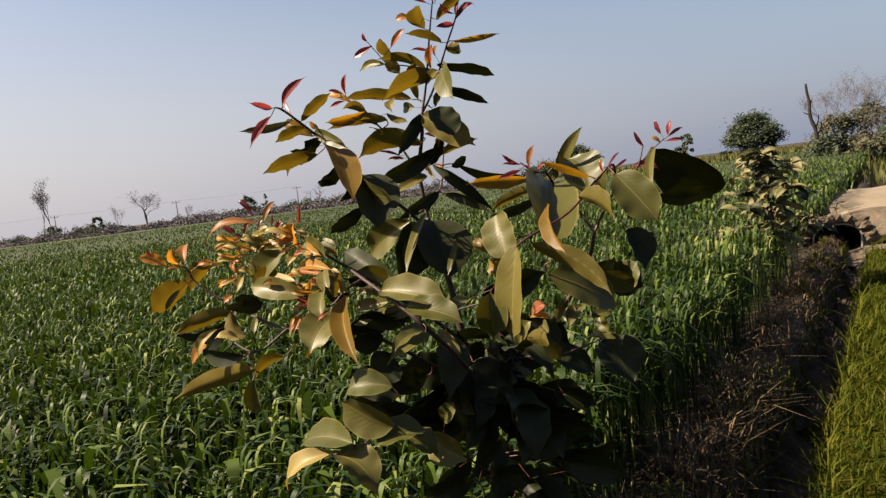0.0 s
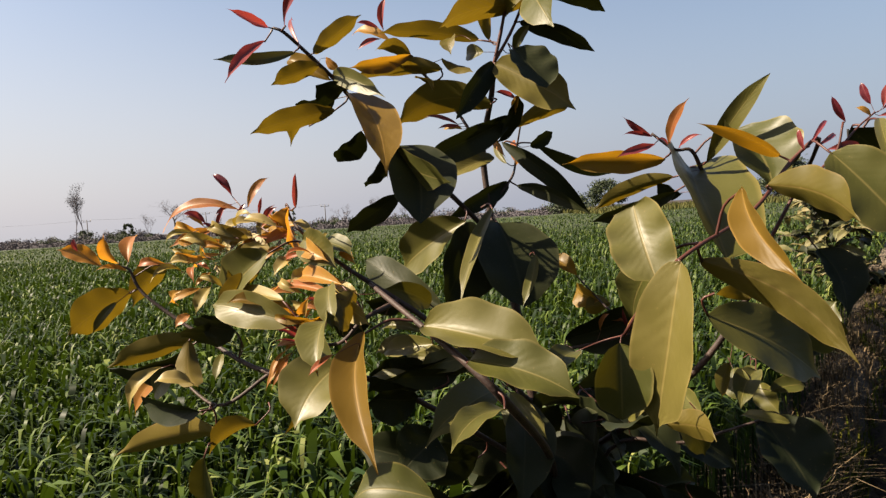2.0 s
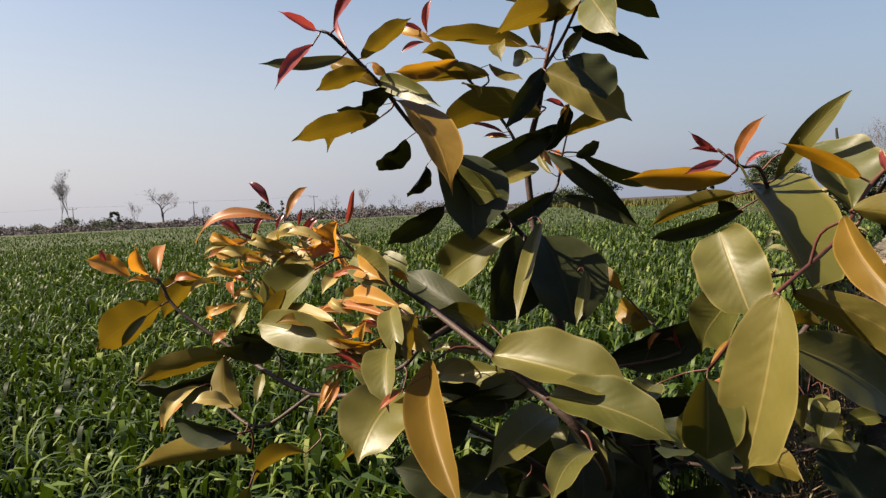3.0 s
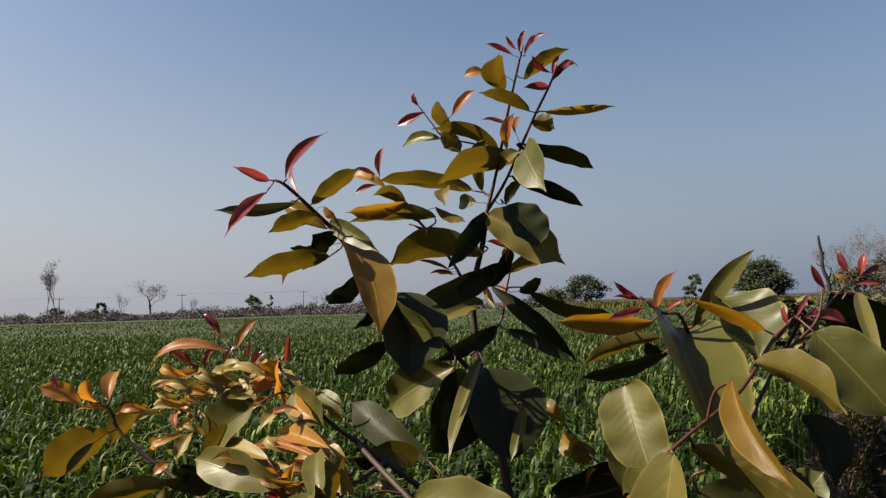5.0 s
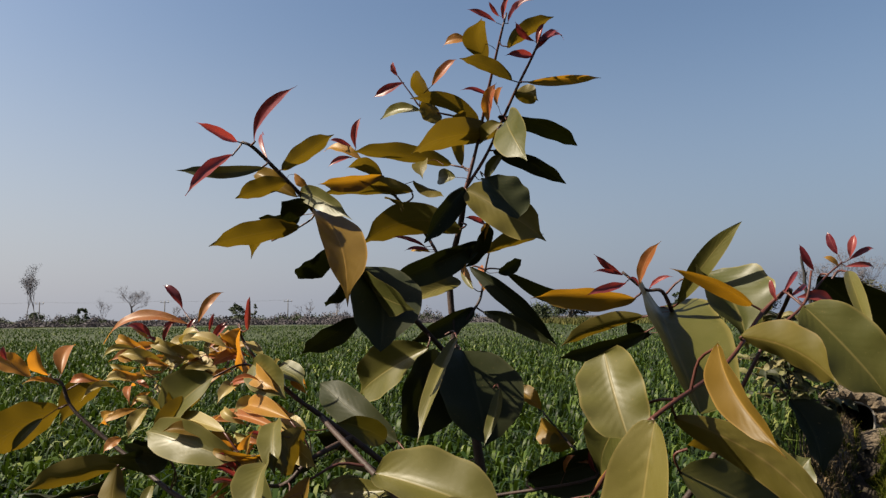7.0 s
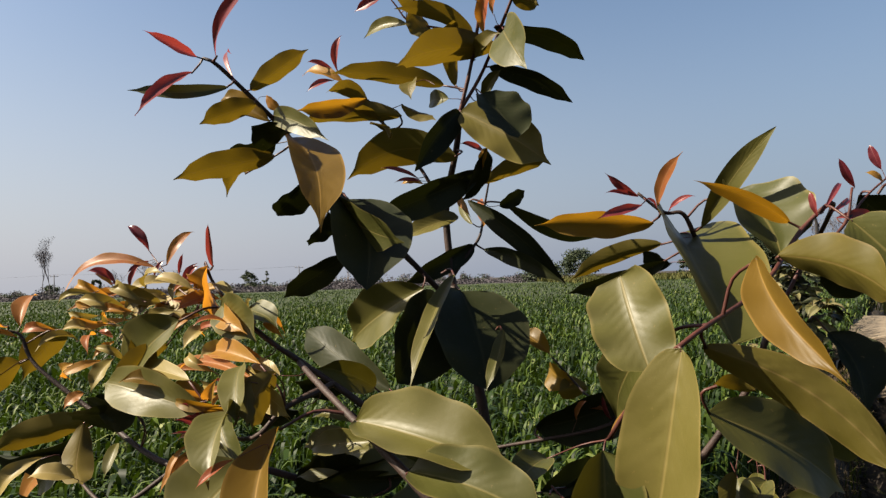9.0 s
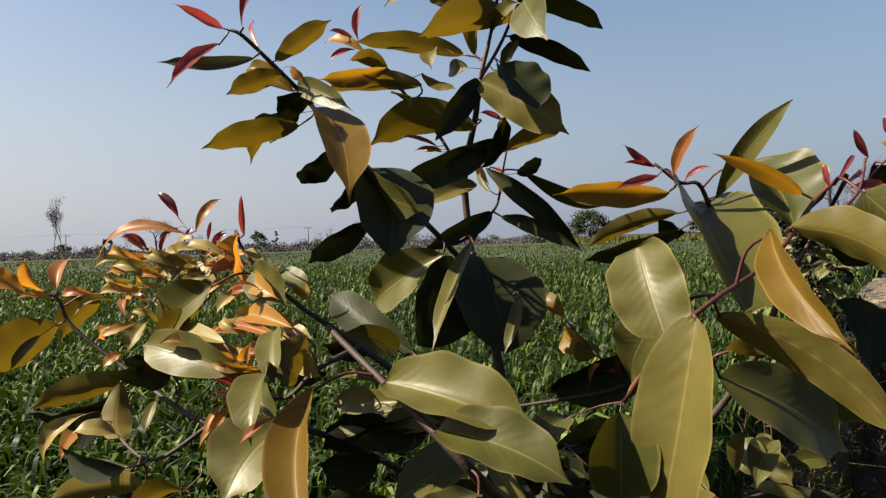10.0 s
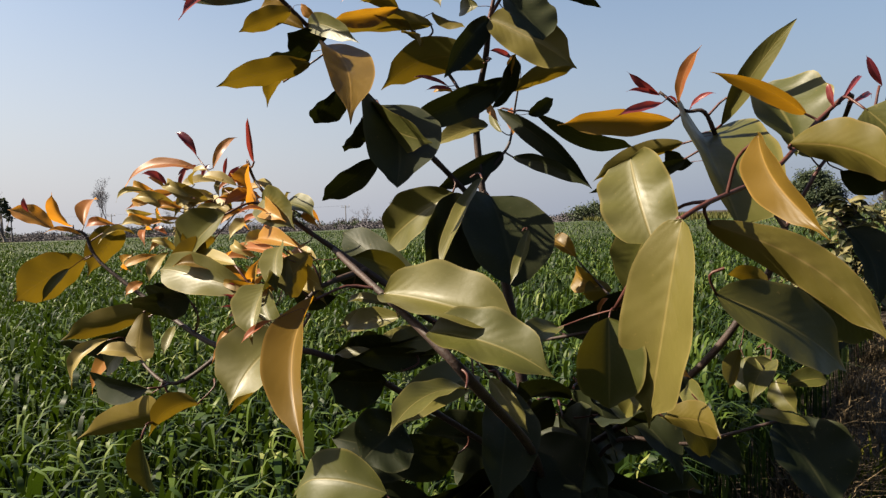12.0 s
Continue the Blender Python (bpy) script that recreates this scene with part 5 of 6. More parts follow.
orange(sap, (-0.179, 0.903, 1.219), (-0.188, 0.883, 1.191), 0.005, (-0.10, -0.79, 0.60), 0.20)
green(sap, (-0.048, 0.872, 1.224), (-0.098, 0.912, 1.210), 0.018, (-0.64, -0.65, 0.42), 0.08)
green(sap, (-0.014, 0.915, 1.197), (-0.054, 0.935, 1.187), 0.017, (-0.48, -0.84, 0.26), 0.06)
dark(sap, (-0.036, 0.925, 1.185), (-0.089, 0.895, 1.190), 0.021, (0.45, -0.84, -0.31), 0.06)
green(sap, (0.012, 0.993, 1.093), (0.034, 0.963, 1.127), 0.026, (-0.80, -0.60, -0.01), 0.06)
green(sap, (0.043, 0.959, 1.029), (0.021, 0.989, 1.063), 0.031, (-0.64, -0.73, 0.23), 0.06)
green(sap, (0.280, 0.992, 1.186), (0.304, 0.972, 1.226), 0.041, (-0.73, -0.67, 0.10), 0.06)
orange(sap, (0.146, 1.004, 1.160), (0.168, 0.984, 1.173), 0.020, (-0.72, -0.46, 0.51), 0.08)
orange(sap, (0.142, 1.006, 1.154), (0.174, 0.986, 1.151), 0.013, (-0.24, -0.50, 0.83), 0.08)
green(sap, (0.122, 1.009, 1.115), (0.143, 0.989, 1.152), 0.028, (-0.78, -0.62, 0.11), 0.06)
red(sap, (0.084, 1.020, 1.608), (0.108, 1.030, 1.633), 0.009, (-0.30, -0.90, 0.30), 0.08)
red(sap, (0.318, 1.010, 1.363), (0.360, 1.020, 1.350), 0.014, (-0.20, -0.80, 0.50), 0.08)
# curled small leaves crowding the young shoots
tuft_rng = random.Random(71)
for middle, reach, count, kinds in (
        ((-0.158, 0.900, 1.248), 0.030, 12, (orange, yellow, yellow, bronze)),
        ((-0.277, 0.980, 1.304), 0.030, 10, (yellow, yellow, orange)),
        ((-0.217, 0.960, 1.319), 0.028, 10, (yellow, yellow, orange)),
        ((-0.289, 0.970, 1.283), 0.026, 6, (orange, yellow, yellow)),
        ((-0.147, 0.930, 1.307), 0.022, 5, (orange, yellow))):
    for k in range(count):
        w = tuft_rng.uniform(0, math.tau)
        b = Vector(middle) + Vector((tuft_rng.gauss(0, 1), tuft_rng.gauss(0, 1), tuft_rng.gauss(0, 0.6))) * reach * 0.6
        d = Vector((math.cos(w) - 0.35, 0.5 * math.sin(w), tuft_rng.uniform(-0.45, 0.35))).normalized()
        size = tuft_rng.uniform(0.022, 0.042)
        sap.nodes.append(b - d * 0.006)
        tuft_rng.choice(kinds)(sap, b, b + d * size, size * tuft_rng.uniform(0.22, 0.36), (tuft_rng.uniform(-0.8, 0.2), -0.6, tuft_rng.uniform(-0.3, 0.8)), tuft_rng.uniform(0.10, 0.30), fold=tuft_rng.uniform(0.4, 1.0))
# shaded leaves inside and low in the crown; dark extras stand for deep shadow
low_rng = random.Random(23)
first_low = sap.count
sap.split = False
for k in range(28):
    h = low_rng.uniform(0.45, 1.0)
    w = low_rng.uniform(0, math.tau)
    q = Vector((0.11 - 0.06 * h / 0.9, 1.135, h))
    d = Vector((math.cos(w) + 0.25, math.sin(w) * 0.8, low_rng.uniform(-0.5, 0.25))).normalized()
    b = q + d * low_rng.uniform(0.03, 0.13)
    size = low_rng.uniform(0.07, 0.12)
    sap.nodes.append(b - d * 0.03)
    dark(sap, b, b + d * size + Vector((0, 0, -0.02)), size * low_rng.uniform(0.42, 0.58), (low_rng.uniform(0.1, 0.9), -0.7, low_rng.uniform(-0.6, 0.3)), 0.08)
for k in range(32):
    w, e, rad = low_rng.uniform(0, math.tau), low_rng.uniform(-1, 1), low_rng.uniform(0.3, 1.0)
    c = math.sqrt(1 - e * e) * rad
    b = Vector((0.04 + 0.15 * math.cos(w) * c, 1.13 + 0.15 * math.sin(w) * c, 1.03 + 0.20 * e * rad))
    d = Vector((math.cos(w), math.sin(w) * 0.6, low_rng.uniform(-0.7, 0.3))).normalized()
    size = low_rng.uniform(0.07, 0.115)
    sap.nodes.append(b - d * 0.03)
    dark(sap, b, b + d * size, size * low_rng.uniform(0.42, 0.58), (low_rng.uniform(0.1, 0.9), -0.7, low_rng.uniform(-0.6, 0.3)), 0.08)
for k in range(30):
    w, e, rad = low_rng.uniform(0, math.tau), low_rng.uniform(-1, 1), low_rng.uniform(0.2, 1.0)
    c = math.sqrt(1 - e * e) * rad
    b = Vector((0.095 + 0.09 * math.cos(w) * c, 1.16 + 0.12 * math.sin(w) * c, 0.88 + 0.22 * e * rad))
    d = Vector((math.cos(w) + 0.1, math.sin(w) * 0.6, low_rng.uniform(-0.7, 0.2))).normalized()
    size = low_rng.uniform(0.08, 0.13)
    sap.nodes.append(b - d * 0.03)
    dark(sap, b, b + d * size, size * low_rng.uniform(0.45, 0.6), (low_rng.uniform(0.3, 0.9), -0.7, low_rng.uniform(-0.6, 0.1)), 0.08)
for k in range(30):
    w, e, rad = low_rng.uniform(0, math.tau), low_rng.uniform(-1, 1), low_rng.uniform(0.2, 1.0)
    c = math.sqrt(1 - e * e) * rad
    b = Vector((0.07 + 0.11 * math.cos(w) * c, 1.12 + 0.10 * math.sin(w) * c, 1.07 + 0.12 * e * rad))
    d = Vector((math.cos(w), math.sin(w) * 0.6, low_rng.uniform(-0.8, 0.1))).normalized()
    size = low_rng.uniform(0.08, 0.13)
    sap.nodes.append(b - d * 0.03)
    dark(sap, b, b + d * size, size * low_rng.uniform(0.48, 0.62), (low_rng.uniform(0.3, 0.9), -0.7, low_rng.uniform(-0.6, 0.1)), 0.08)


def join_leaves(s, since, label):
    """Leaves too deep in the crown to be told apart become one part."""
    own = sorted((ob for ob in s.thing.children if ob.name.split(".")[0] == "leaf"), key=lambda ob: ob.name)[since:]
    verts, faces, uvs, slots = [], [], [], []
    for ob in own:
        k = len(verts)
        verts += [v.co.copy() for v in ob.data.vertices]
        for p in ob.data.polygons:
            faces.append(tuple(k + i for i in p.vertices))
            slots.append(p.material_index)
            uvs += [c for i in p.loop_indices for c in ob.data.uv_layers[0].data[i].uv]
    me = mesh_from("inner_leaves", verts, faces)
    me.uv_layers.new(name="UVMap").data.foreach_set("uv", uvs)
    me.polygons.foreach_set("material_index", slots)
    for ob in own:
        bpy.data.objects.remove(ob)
    tagged(part("inner_leaves", me, [SHADE_LEAF, TWIG], s.thing), label, kind="stuff")


join_leaves(sap, first_low, "dark green inner leaves with crown shade in their colour")


# ---- second sapling, farther along the border ----
def pale_sapling(at, tall, wide, leaves, seed):
    r = random.Random(seed)
    s = Sapling(at, "bushy sapling with pale dusty drooping leaves beside wheat")
    o = Vector(at)
    s.stem("trunk", [o, o + Vector((0.03, 0.02, tall * 0.4)), o + Vector((-0.02, 0.03, tall * 0.75)), o + Vector((0.02, 0, tall * 0.95))], 0.014, 0.005, BARK)
    for k in range(13):
        w, h = k * 2.4 + r.random(), tall * (0.36 + 0.58 * k / 13)
        reach = wide * 0.5 * (1.15 - 0.75 * (k / 13) ** 1.5) * r.uniform(0.7, 1.1)
        d = Vector((math.cos(w), math.sin(w), 0))
        a = o + Vector((0, 0, h))
        s.stem("branch", [a, a + d * reach * 0.5 + Vector((0, 0, 0.10)), a + d * reach + Vector((0, 0, 0.10))], 0.005, 0.002, BARK)
    stems = list(s.nodes)
    for k in range(leaves):
        q = r.choice(stems[8:])
        w = r.uniform(0, math.tau)
        size = r.uniform(0.11, 0.19)
        d = Vector((math.cos(w), math.sin(w), r.uniform(-1.1, 0.25))).normalized()
        b = q + d * 0.015
        f = Vector((r.uniform(-0.7, 0.3), r.uniform(-0.9, 0.2), r.uniform(0.2, 1.0)))
        s.leaf(PALE if r.random() < 0.6 else SHADE_LEAF, b, b + d * size, size * r.uniform(0.27, 0.40), f, r.uniform(0.05, 0.2), stalk=False)
    return s


pale = pale_sapling((2.72, 6.35, 0.04), 1.30, 0.95, 300, 3)


# ---- trees and far things ----
def bare_tree(name, at, tall, spread, seed, label, stems=1, depth=5, lean=0.0, leafy=0, thick=0.018, mat=None, group="", clear=0.42, broad=1.0):
    """A leafless tree: trunk and limbs that fork into fine twigs, and a few hanging leaves."""
    r = random.Random(seed)
    thing = tagged(empty(name, at), label, "tree", group)
    wood, twig = ([], []), ([], [])
    tips = []

    def grow(p, d, length, radius, level):
        q, line = p.copy(), [p.copy()]
        for _ in range(3):
            d = (d + Vector((r.uniform(-1, 1), r.uniform(-1, 1), r.uniform(-0.3, 0.6))) * 0.16).normalized()
            q = q + d * length / 3
            line.append(q.copy())
        store = wood if level < 2 else twig
        tube(store[0], store[1], line, radius, radius * 0.62, 6 if level < 2 else 3)
        tips.append(q)
        if level >= depth:
            return
        for _ in range(r.choice((2, 3, 3)) if level else r.choice((3, 4))):
            side = Vector((r.uniform(-1, 1), r.uniform(-1, 1), r.uniform(-0.15, 0.8))) * spread
            start = line[r.choice((2, 3, 3))]
            grow(start, (d * 0.9 + side).normalized(), length * r.uniform(0.55, 0.85), radius * 0.6, level + 1)

    for k in range(stems):
        w = math.tau * k / stems + seed
        off = Vector((math.cos(w), math.sin(w), 0)) * 0.5 * (stems > 1)
        grow(Vector(at) + off - Vector((0, 0, 0.1)), Vector((lean + 0.06 * math.cos(w), 0, 1)).normalized(), tall * clear, tall * thick, 0)
    o = Vector(at)
    top = max(v.z for v in wood[0] + twig[0])
    squeeze = tall / (top - o.z)
    for store in (wood[0], twig[0], tips):
        store[:] = [o + Vector(((v.x - o.x) * broad * (0.5 + squeeze / 2), (v.y - o.y) * broad * (0.5 + squeeze / 2), (v.z - o.z) * squeeze)) for v in store]
    part("trunk", mesh_from("trunk", *wood), mat or OLD_BARK, thing)
    verts, faces = twig
    for _ in range(leafy):
        c = r.choice(tips) + Vector((r.gauss(0, 1), r.gauss(0, 1), r.gauss(0, 1))) * tall * 0.02
        quad(verts, faces, c, tall * r.uniform(0.004, 0.011), r)
    part("crown", mesh_from("crown", verts, faces, False), HAZE_TWIG, thing)
    return thing


def dead_tree(at, tall):
    """A broken standing trunk with a few short stubs of limbs."""
    thing = tagged(empty("dead_tree", at), "dead dark tree trunk with broken upright limbs", "tree")
    o, r = Vector(at), random.Random(77)
    line = [o + Vector((x, 0, tall * h)) for x, h in ((0.10, -0.03), (0.06, 0.18), (0.04, 0.36), (0.0, 0.47), (-0.16, 0.58), (-0.21, 0.68), (-0.19, 0.78), (-0.27, 0.90), (-0.30, 1.0))]
    v, f = [], []
    tube(v, f, rounded_line(line, 3), 0.11, 0.055, 7, 0.25, r)
    part("trunk", mesh_from("trunk", v, f), DEAD_WOOD, thing)
    for x, h, side, up in ((-0.18, 0.64, -0.28, 0.16), (0.04, 0.40, 0.34, 0.50), (0.05, 0.30, -0.30, 0.35), (-0.20, 0.76, 0.16, 0.18), (0.0, 0.48, 0.26, 0.62), (0.06, 0.22, 0.40, 0.30)):
        v, f = [], []
        q = o + Vector((x, 0, tall * h))
        tube(v, f, rounded_line([q, q + Vector((side * 0.6, 0.05, up * 0.35)), q + Vector((side, 0.1, up))], 3), 0.045, 0.015, 5, 0.3, r)
        part("limb", mesh_from("limb", v, f), DEAD_WOOD, thing)


def quad(verts, faces, c, size, r):
    a = Vector((r.uniform(-1, 1), r.uniform(-1, 1), r.uniform(-1, 1))).normalized()
    b = a.orthogonal().normalized()
    k = len(verts)
    verts += [c - a * size, c + b * size * 0.45, c + a * size, c - b * size * 0.45]
    faces.append((k, k + 1, k + 2, k + 3))


def leafy_tree(name, at, tall, wide, seed, label, clumps=34, leaves=70, trunk_share=0.3, leaf=0.16, group="", mat=None, loose=0.62, thick=0.035):
    """Trunk and limbs with a crown of many small leaves, gathered in uneven clumps with gaps."""
    r = random.Random(seed)
    thing = tagged(empty(name, at), label, "tree", group)
    o = Vector(at)
    v, f = [], []
    top = o + Vector((0, 0, tall * trunk_share))
    tube(v, f, rounded_line([o - Vector((0, 0, 0.1)), o + Vector((0.05 * wide, 0, tall * trunk_share * 0.5)), top], 3), tall * thick, tall * thick * 0.7, 7)
    lv, lf = [], []
    for k in range(clumps):
        w, e = r.uniform(0, math.tau), r.uniform(-0.25, 1.0)
        rad = math.sqrt(max(0.05, 1 - e * e)) * r.uniform(0.55, 1.0)
        c = o + Vector((math.cos(w) * rad * wide / 2, math.sin(w) * rad * wide / 2, tall * (trunk_share + 0.12) + (e + 0.25) / 1.25 * tall * (0.82 - trunk_share)))
        if k % 3 == 0:
            tube(v, f, rounded_line([top - Vector((0, 0, tall * 0.05)), (top + c) / 2 + Vector((0, 0, 0.03 * tall)), c], 3), tall * thick * 0.4, tall * thick * 0.12, 5)
        size = wide * r.uniform(0.07, 0.16)
        for _ in range(leaves):
            p = Vector((r.gauss(0, 1), r.gauss(0, 1), r.gauss(0, 0.75))) * size * loose
            quad(lv, lf, c + p, leaf * r.uniform(0.7, 1.4), r)
    part("trunk", mesh_from("trunk", v, f), OLD_BARK, thing)
    part("crown", mesh_from("crown", lv, lf, False), mat or FAR_LEAF, thing)
    return thing


leafy_tree("tree", (43.0, 108, 0), 6.4, 7.6, 1, "dense dark green rounded tree at the field's far edge", 60, 230, 0.12, 0.20)
leafy_tree("tree", (19.0, 126, 0), 5.6, 7.0, 2, "dark green spreading tree on the far field edge", 40, 90, 0.2, 0.22)
leafy_tree("bush", (13.2, 132, 0), 3.3, 8.5, 3, "low dark green bush beside a larger tree", 40, 80, 0.08, 0.22)
leafy_tree("tree", (37.0, 122, 0), 5.6, 2.6, 4, "slender thinly leaved tree on the far field edge", 18, 45, 0.25, 0.2)
leafy_tree("bush", (35.6, 120, 0), 3.6, 2.4, 5, "small dark bush under a slender tree", 14, 60, 0.1, 0.2)
leafy_tree("bush", (40.0, 112, 0), 1.6, 2.0, 15, "small dark bush near a rounded tree", 10, 60, 0.1, 0.2)
for x, lean in ((-95.7, -0.06), (-93.9, 0.0)):
    bare_tree("tall_tree", (x, 150, 0), 13.4 if lean else 14.0, 0.12, int(-x), "tall thin tree with a sparse bare crown", 1, 6, lean, 700, 0.014, HAZE_TWIG, "tall tree pair", 0.5, 0.72)
bare_tree("bare_tree", (-72.0, 150, 0), 8.8, 1.0, 12, "wide nearly leafless tree with flat spreading crown", 1, 6, 0.0, 1500, 0.020, HAZE_TWIG, "", 0.30, 1.5)
bare_tree("bare_tree", (-79.5, 152, 0), 6.5, 0.45, 13, "small leafless tree in the far hedge", 1, 6, 0.0, 500, 0.014, HAZE_TWIG)
bare_tree("bare_tree", (-65.0, 155, 0), 4.6, 0.5, 14, "small leafless tree in the far hedge", 1, 5, 0.0, 250)
bare_tree("bare_tree", (-33.5, 150, 0), 5.6, 0.5, 16, "small leafless tree in the far hedge", 1, 5, 0.0, 350)
bare_tree("bare_tree", (-27.5, 150, 0), 6.4, 0.55, 17, "leafless tree with upright fine twigs", 1, 5, 0.0, 350)
bare_tree("bare_tree", (-20.0, 150, 0), 4.8, 0.5, 18, "small leafless tree in the far hedge", 1, 5, 0.0, 350)
leafy_tree("tree", (-48.5, 148, 0), 4.6, 3.8, 19, "compact dark tree in the far hedge", 22, 80, 0.1, 0.2)
leafy_tree("tree", (-45.4, 150, 0), 5.4, 1.3, 20, "narrow dark tree in the far hedge", 8, 60, 0.1, 0.2)
leafy_tree("tree", (-82.0, 148, 0), 4.6, 2.4, 21, "small dark tree in the far hedge", 14, 70, 0.15, 0.2)
leafy_tree("tree", (-99.5, 160, 0), 3.4, 4.5, 22, "small dark tree in the far hedge", 14, 70, 0.15, 0.2)
# trees standing before the hedge at the field's far corner
bare_tree("bare_tree", (-84.0, 100, 0), 12.4, 0.42, 51, "tall leafless tree with crooked trunk at field corner", 1, 5, 0.05, 700, 0.026, DEAD_WOOD)
bare_tree("bare_tree", (-88.6, 100, 0), 6.9, 0.6, 52, "leafless spreading tree at the field corner", 1, 5, 0.0, 500, 0.024, DEAD_WOOD)
leafy_tree("tree", (-81.2, 102, 0), 7.8, 3.0, 53, "narrow dark green tree beside a bare one", 26, 60, 0.15, 0.2)
# thicket behind the track
dead_tree((16.7, 34.5, 0), 4.1)
bare_tree("bare_tree", (18.4, 36.0, 0), 4.7, 0.46, 32, "leafless tree with pale grey twigs in a thicket", 1, 6, 0.0, 1500, 0.012)
bare_tree("bare_tree", (20.4, 37.0, 0), 4.5, 0.46, 33, "leafless tree with pale grey twigs in a thicket", 1, 6, 0.0, 1500, 0.012)
bare_tree("bare_tree", (19.6, 35.0, 0), 3.0, 0.7, 34, "low leafless thorny shrub in a thicket", 3, 5, 0.0, 900, 0.012)
bare_tree("bare_tree", (19.0, 33.5, 0), 1.8, 0.8, 35, "low leafless thorny shrub in a thicket", 3, 5, 0.0, 900, 0.012)
leafy_tree("bush", (18.6, 31.0, 0), 1.5, 2.6, 36, "low green bush at the foot of a thicket", 20, 80, 0.05, 0.09)
for k, (x, y, h, w) in enumerate(((16.8, 33.5, 1.5, 2.2), (20.6, 32.0, 1.8, 3.0), (22.4, 34.0, 2.3, 3.0), (25.2, 35.5, 2.0, 3.2))):
    leafy_tree("bush", (x, y, 0), h, w, 60 + k, "tangled grey green bush in a thicket", 22, 60, 0.05, 0.10)
leafy_tree("bush", (23.8, 33.0, 0), 1.9, 3.4, 37, "low green bush at the foot of a thicket", 24, 80, 0.05, 0.09)


def far_hedge(name, mat, n, x0, x1, y, tall, wide, seed, per, label):
    r = random.Random(seed)
    verts, faces = [], []
    for _ in range(n):
        x, yy = r.uniform(x0, x1), y + r.uniform(-6, 6)
        h = tall * r.uniform(0.45, 1.0) * (0.65 + 0.5 * noise.noise((x * 0.05, 0.0, seed)))
        broad = wide * r.uniform(0.7, 1.8)
        for _ in range(per):
            rho, w = math.sqrt(r.random()), r.uniform(0, math.tau)
            z = h * math.sqrt(max(0.0, 1 - rho * rho)) * math.sqrt(r.random()) * r.uniform(0.8, 1.1)
            c = Vector((x + math.cos(w) * rho * broad, yy + math.sin(w) * rho * broad, z))
            quad(verts, faces, c, r.uniform(0.10, 0.28), r)
    ob = part(name, mesh_from(name, verts, faces, False), mat)
    return tagged(ob, label, "hedge", kind="stuff")


far_hedge("far_hedge", HAZE_TWIG, 300, -210, 10, 152, 4.6, 1.3, 41, 210, "distant hazy line of bare shrubs")
far_hedge("far_hedge", FAR_LEAF, 120, -210, 30, 148, 4.0, 1.4, 42, 210, "distant line of dark green bushes")
far_hedge("far_hedge", FAR_LEAF, 60, 45, 160, 150, 2.6, 1.2, 43, 45, "distant line of dark green bushes behind the track")


far_hedge("far_hedge", HAZE_TWIG, 330, -210, 14, 138, 2.6, 1.7, 44, 210, "distant low tangle of grey brown scrub")


def crop_block():
    n = 26000
    y = rng.uniform(56, 92, n)
    x = rng.uniform(8, 95, n)
    roots = np.stack([x, y, np.zeros(n)], 1)
    return roots, rng.normal(1.05, 0.10, n), rng.uniform(0.10, 0.25, n), rng.uniform(0.05, 0.3, n), rng.uniform(0.0, 0.15, n), rng.uniform(0, math.tau, n), 3


blade_field("yellow_crop", *crop_block(), CROP, "strip of taller yellow green crop beyond the wheat", "crop")


def far_bank():
    verts, faces = [], []
    xs = np.arange(-150, 9, 1.5)
    for x in xs:
        h = 0.55 + 0.2 * noise.noise((x * 0.12, 0, 9))
        for y, z in ((86.5, 0.0), (87.2, h * 0.8), (88.0, h), (89.0, h * 0.8), (90.0, 0.0)):
            verts.append((x, y + 0.4 * noise.noise((x * 0.2, y, 0)), z))
    for i in range(len(xs) - 1):
        for j in range(4):
            faces.append((i * 5 + j, i * 5 + j + 1, (i + 1) * 5 + j + 1, (i + 1) * 5 + j))
    return mesh_from("earth_bank", verts, faces)


tagged(part("earth_bank", far_bank(), TURF), "low weedy earth bank along the field's far end", "bank", kind="structure")


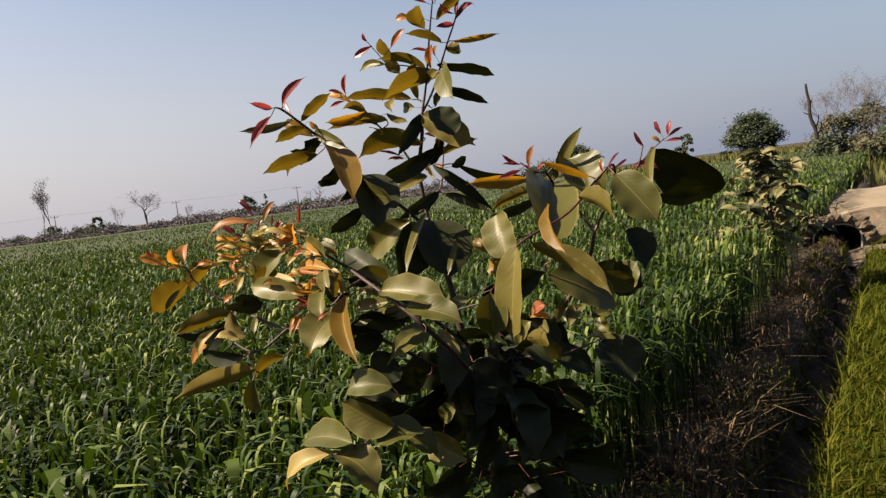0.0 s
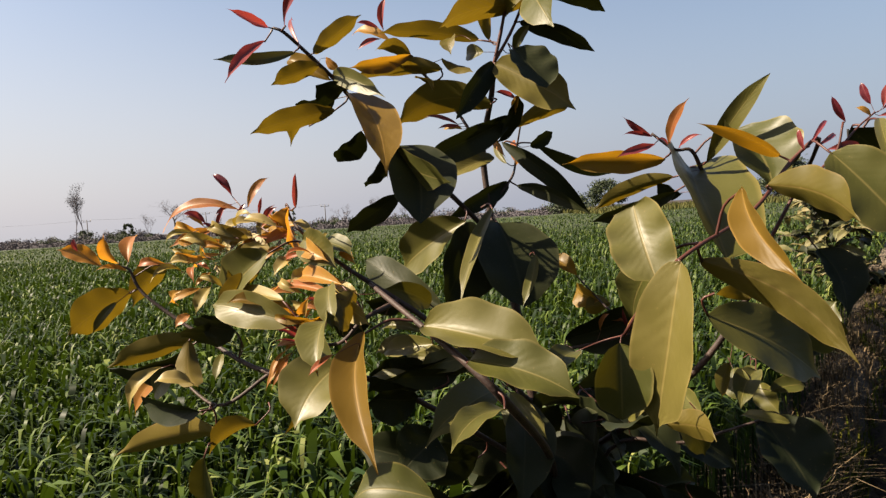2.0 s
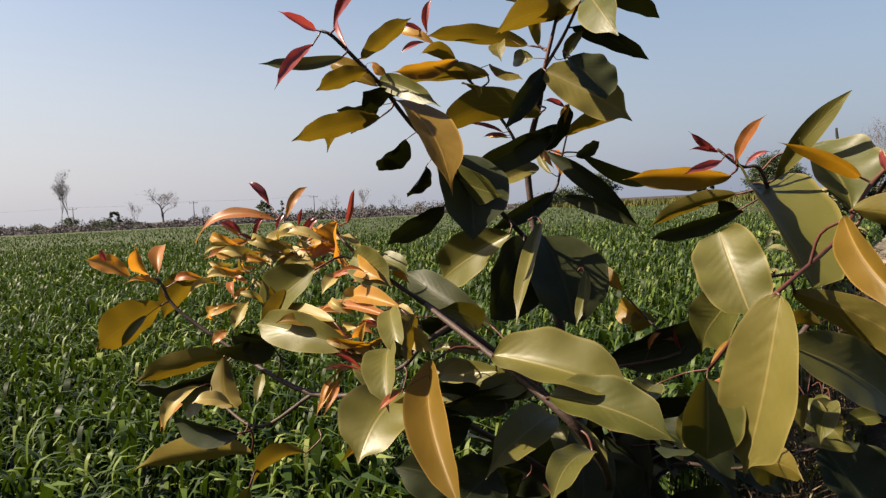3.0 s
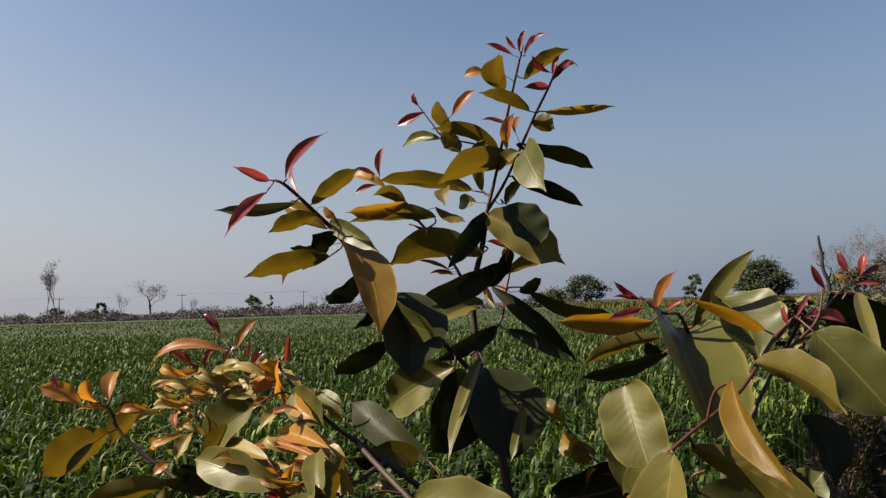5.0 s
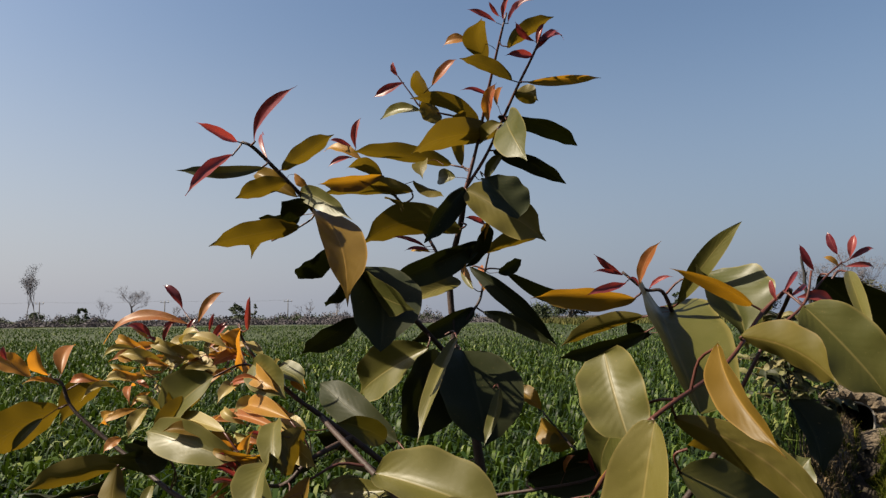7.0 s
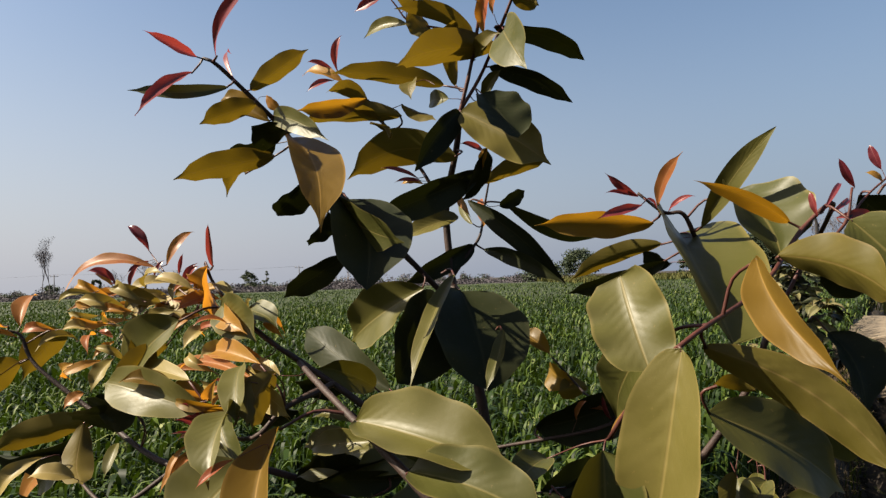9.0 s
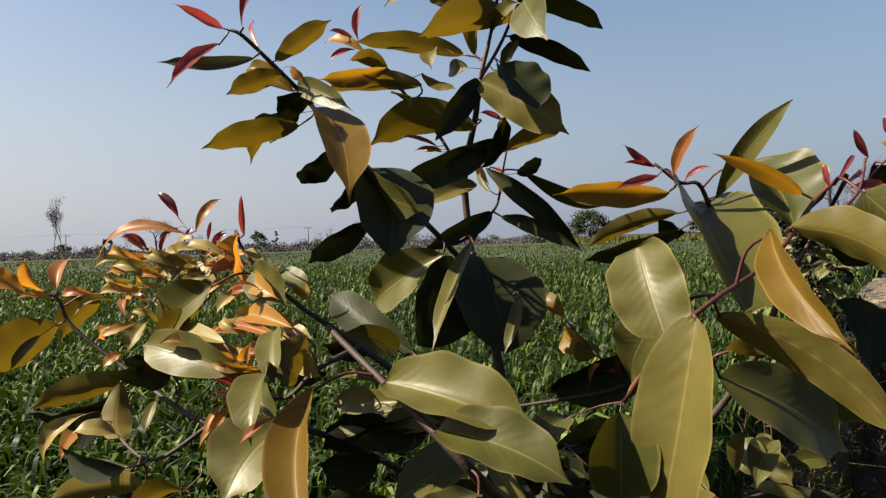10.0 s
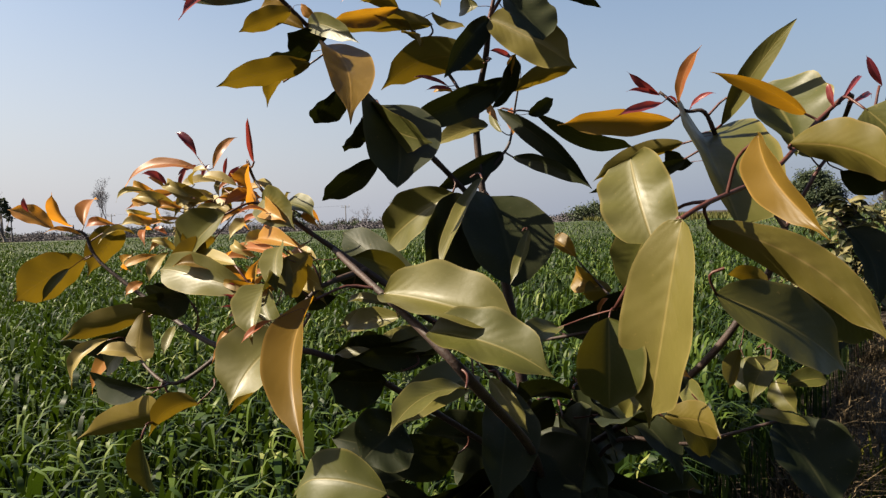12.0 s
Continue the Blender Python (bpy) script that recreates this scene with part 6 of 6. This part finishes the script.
def utility_pole(at, tall):
    thing = tagged(empty("utility_pole", at), "grey concrete utility pole with crossarm", "utility pole", "power line")
    o = Vector(at)
    v, f = [], []
    tube(v, f, [o, o + Vector((0, 0, tall * 0.5)), o + Vector((0, 0, tall))], 0.11, 0.08, 8)
    part("pole", mesh_from("pole", v, f), POLE, thing)
    v, f = [], []
    tube(v, f, [o + Vector((-0.9, 0, tall - 0.35)), o + Vector((0.9, 0, tall - 0.35))], 0.05, 0.05, 4)
    part("crossarm", mesh_from("crossarm", v, f), POLE, thing)
    for x in (-0.8, 0.0, 0.8):
        v, f = [], []
        tube(v, f, [o + Vector((x, 0, tall - 0.3)), o + Vector((x, 0, tall + 0.05))], 0.06, 0.04, 6)
        part("insulator", mesh_from("insulator", v, f), CONCRETE, thing)


utility_pole((-78.2, 100, 0), 4.5)
poles = [(-112.0, 138), (-86.5, 140), (-61.5, 142), (-37.0, 146)]
for x, y in poles:
    utility_pole((x, y, 0), 5.3)
for k in range(3):
    for (xa, ya), (xb, yb) in zip(poles, poles[1:]):
        line = [Vector((xa + (xb - xa) * t + (k - 1) * 0.8, ya + (yb - ya) * t, 5.32 - 1.2 * t * (1 - t))) for t in np.linspace(0, 1, 9)]
        v, f = [], []
        tube(v, f, line, 0.005, 0.005, 3)
        tagged(part("power_line", mesh_from("power_line", v, f), POLE), "thin sagging power line between poles", "cable", "power line")


def rough_grass():
    n = 16000
    roots = np.stack([rng.uniform(7, 34, n), rng.uniform(18.5, 36, n), np.full(n, -0.02)], 1)
    return roots, rng.gamma(4.0, 0.08, n), rng.uniform(0.02, 0.05, n), rng.uniform(0.02, 0.2, n), rng.uniform(0.0, 0.08, n), rng.uniform(0, math.tau, n), 3


blade_field("rough_grass", *rough_grass(), CROP, "rough olive grass and weeds beyond the dirt track", "grass")
for k, (x, y, h, w) in enumerate(((17.6, 31.5, 1.1, 2.2), (19.8, 30.5, 1.3, 2.6), (22.0, 31.0, 1.2, 2.4), (24.5, 32.0, 1.5, 2.8), (27.0, 34.0, 2.2, 3.2))):
    leafy_tree("bush", (x, y, 0), h, w, 80 + k, "tangled grey green bush in a thicket", 22, 70, 0.05, 0.09, "", SCRUB)
for k, (x, y, h, w) in enumerate(((18.4, 35.6, 2.7, 2.8), (20.7, 36.4, 3.0, 3.2), (23.2, 37.2, 2.9, 3.4))):
    leafy_tree("bush", (x, y, 0), h, w, 90 + k, "tall brown olive bush in a thicket", 30, 90, 0.05, 0.09, "", SCRUB)
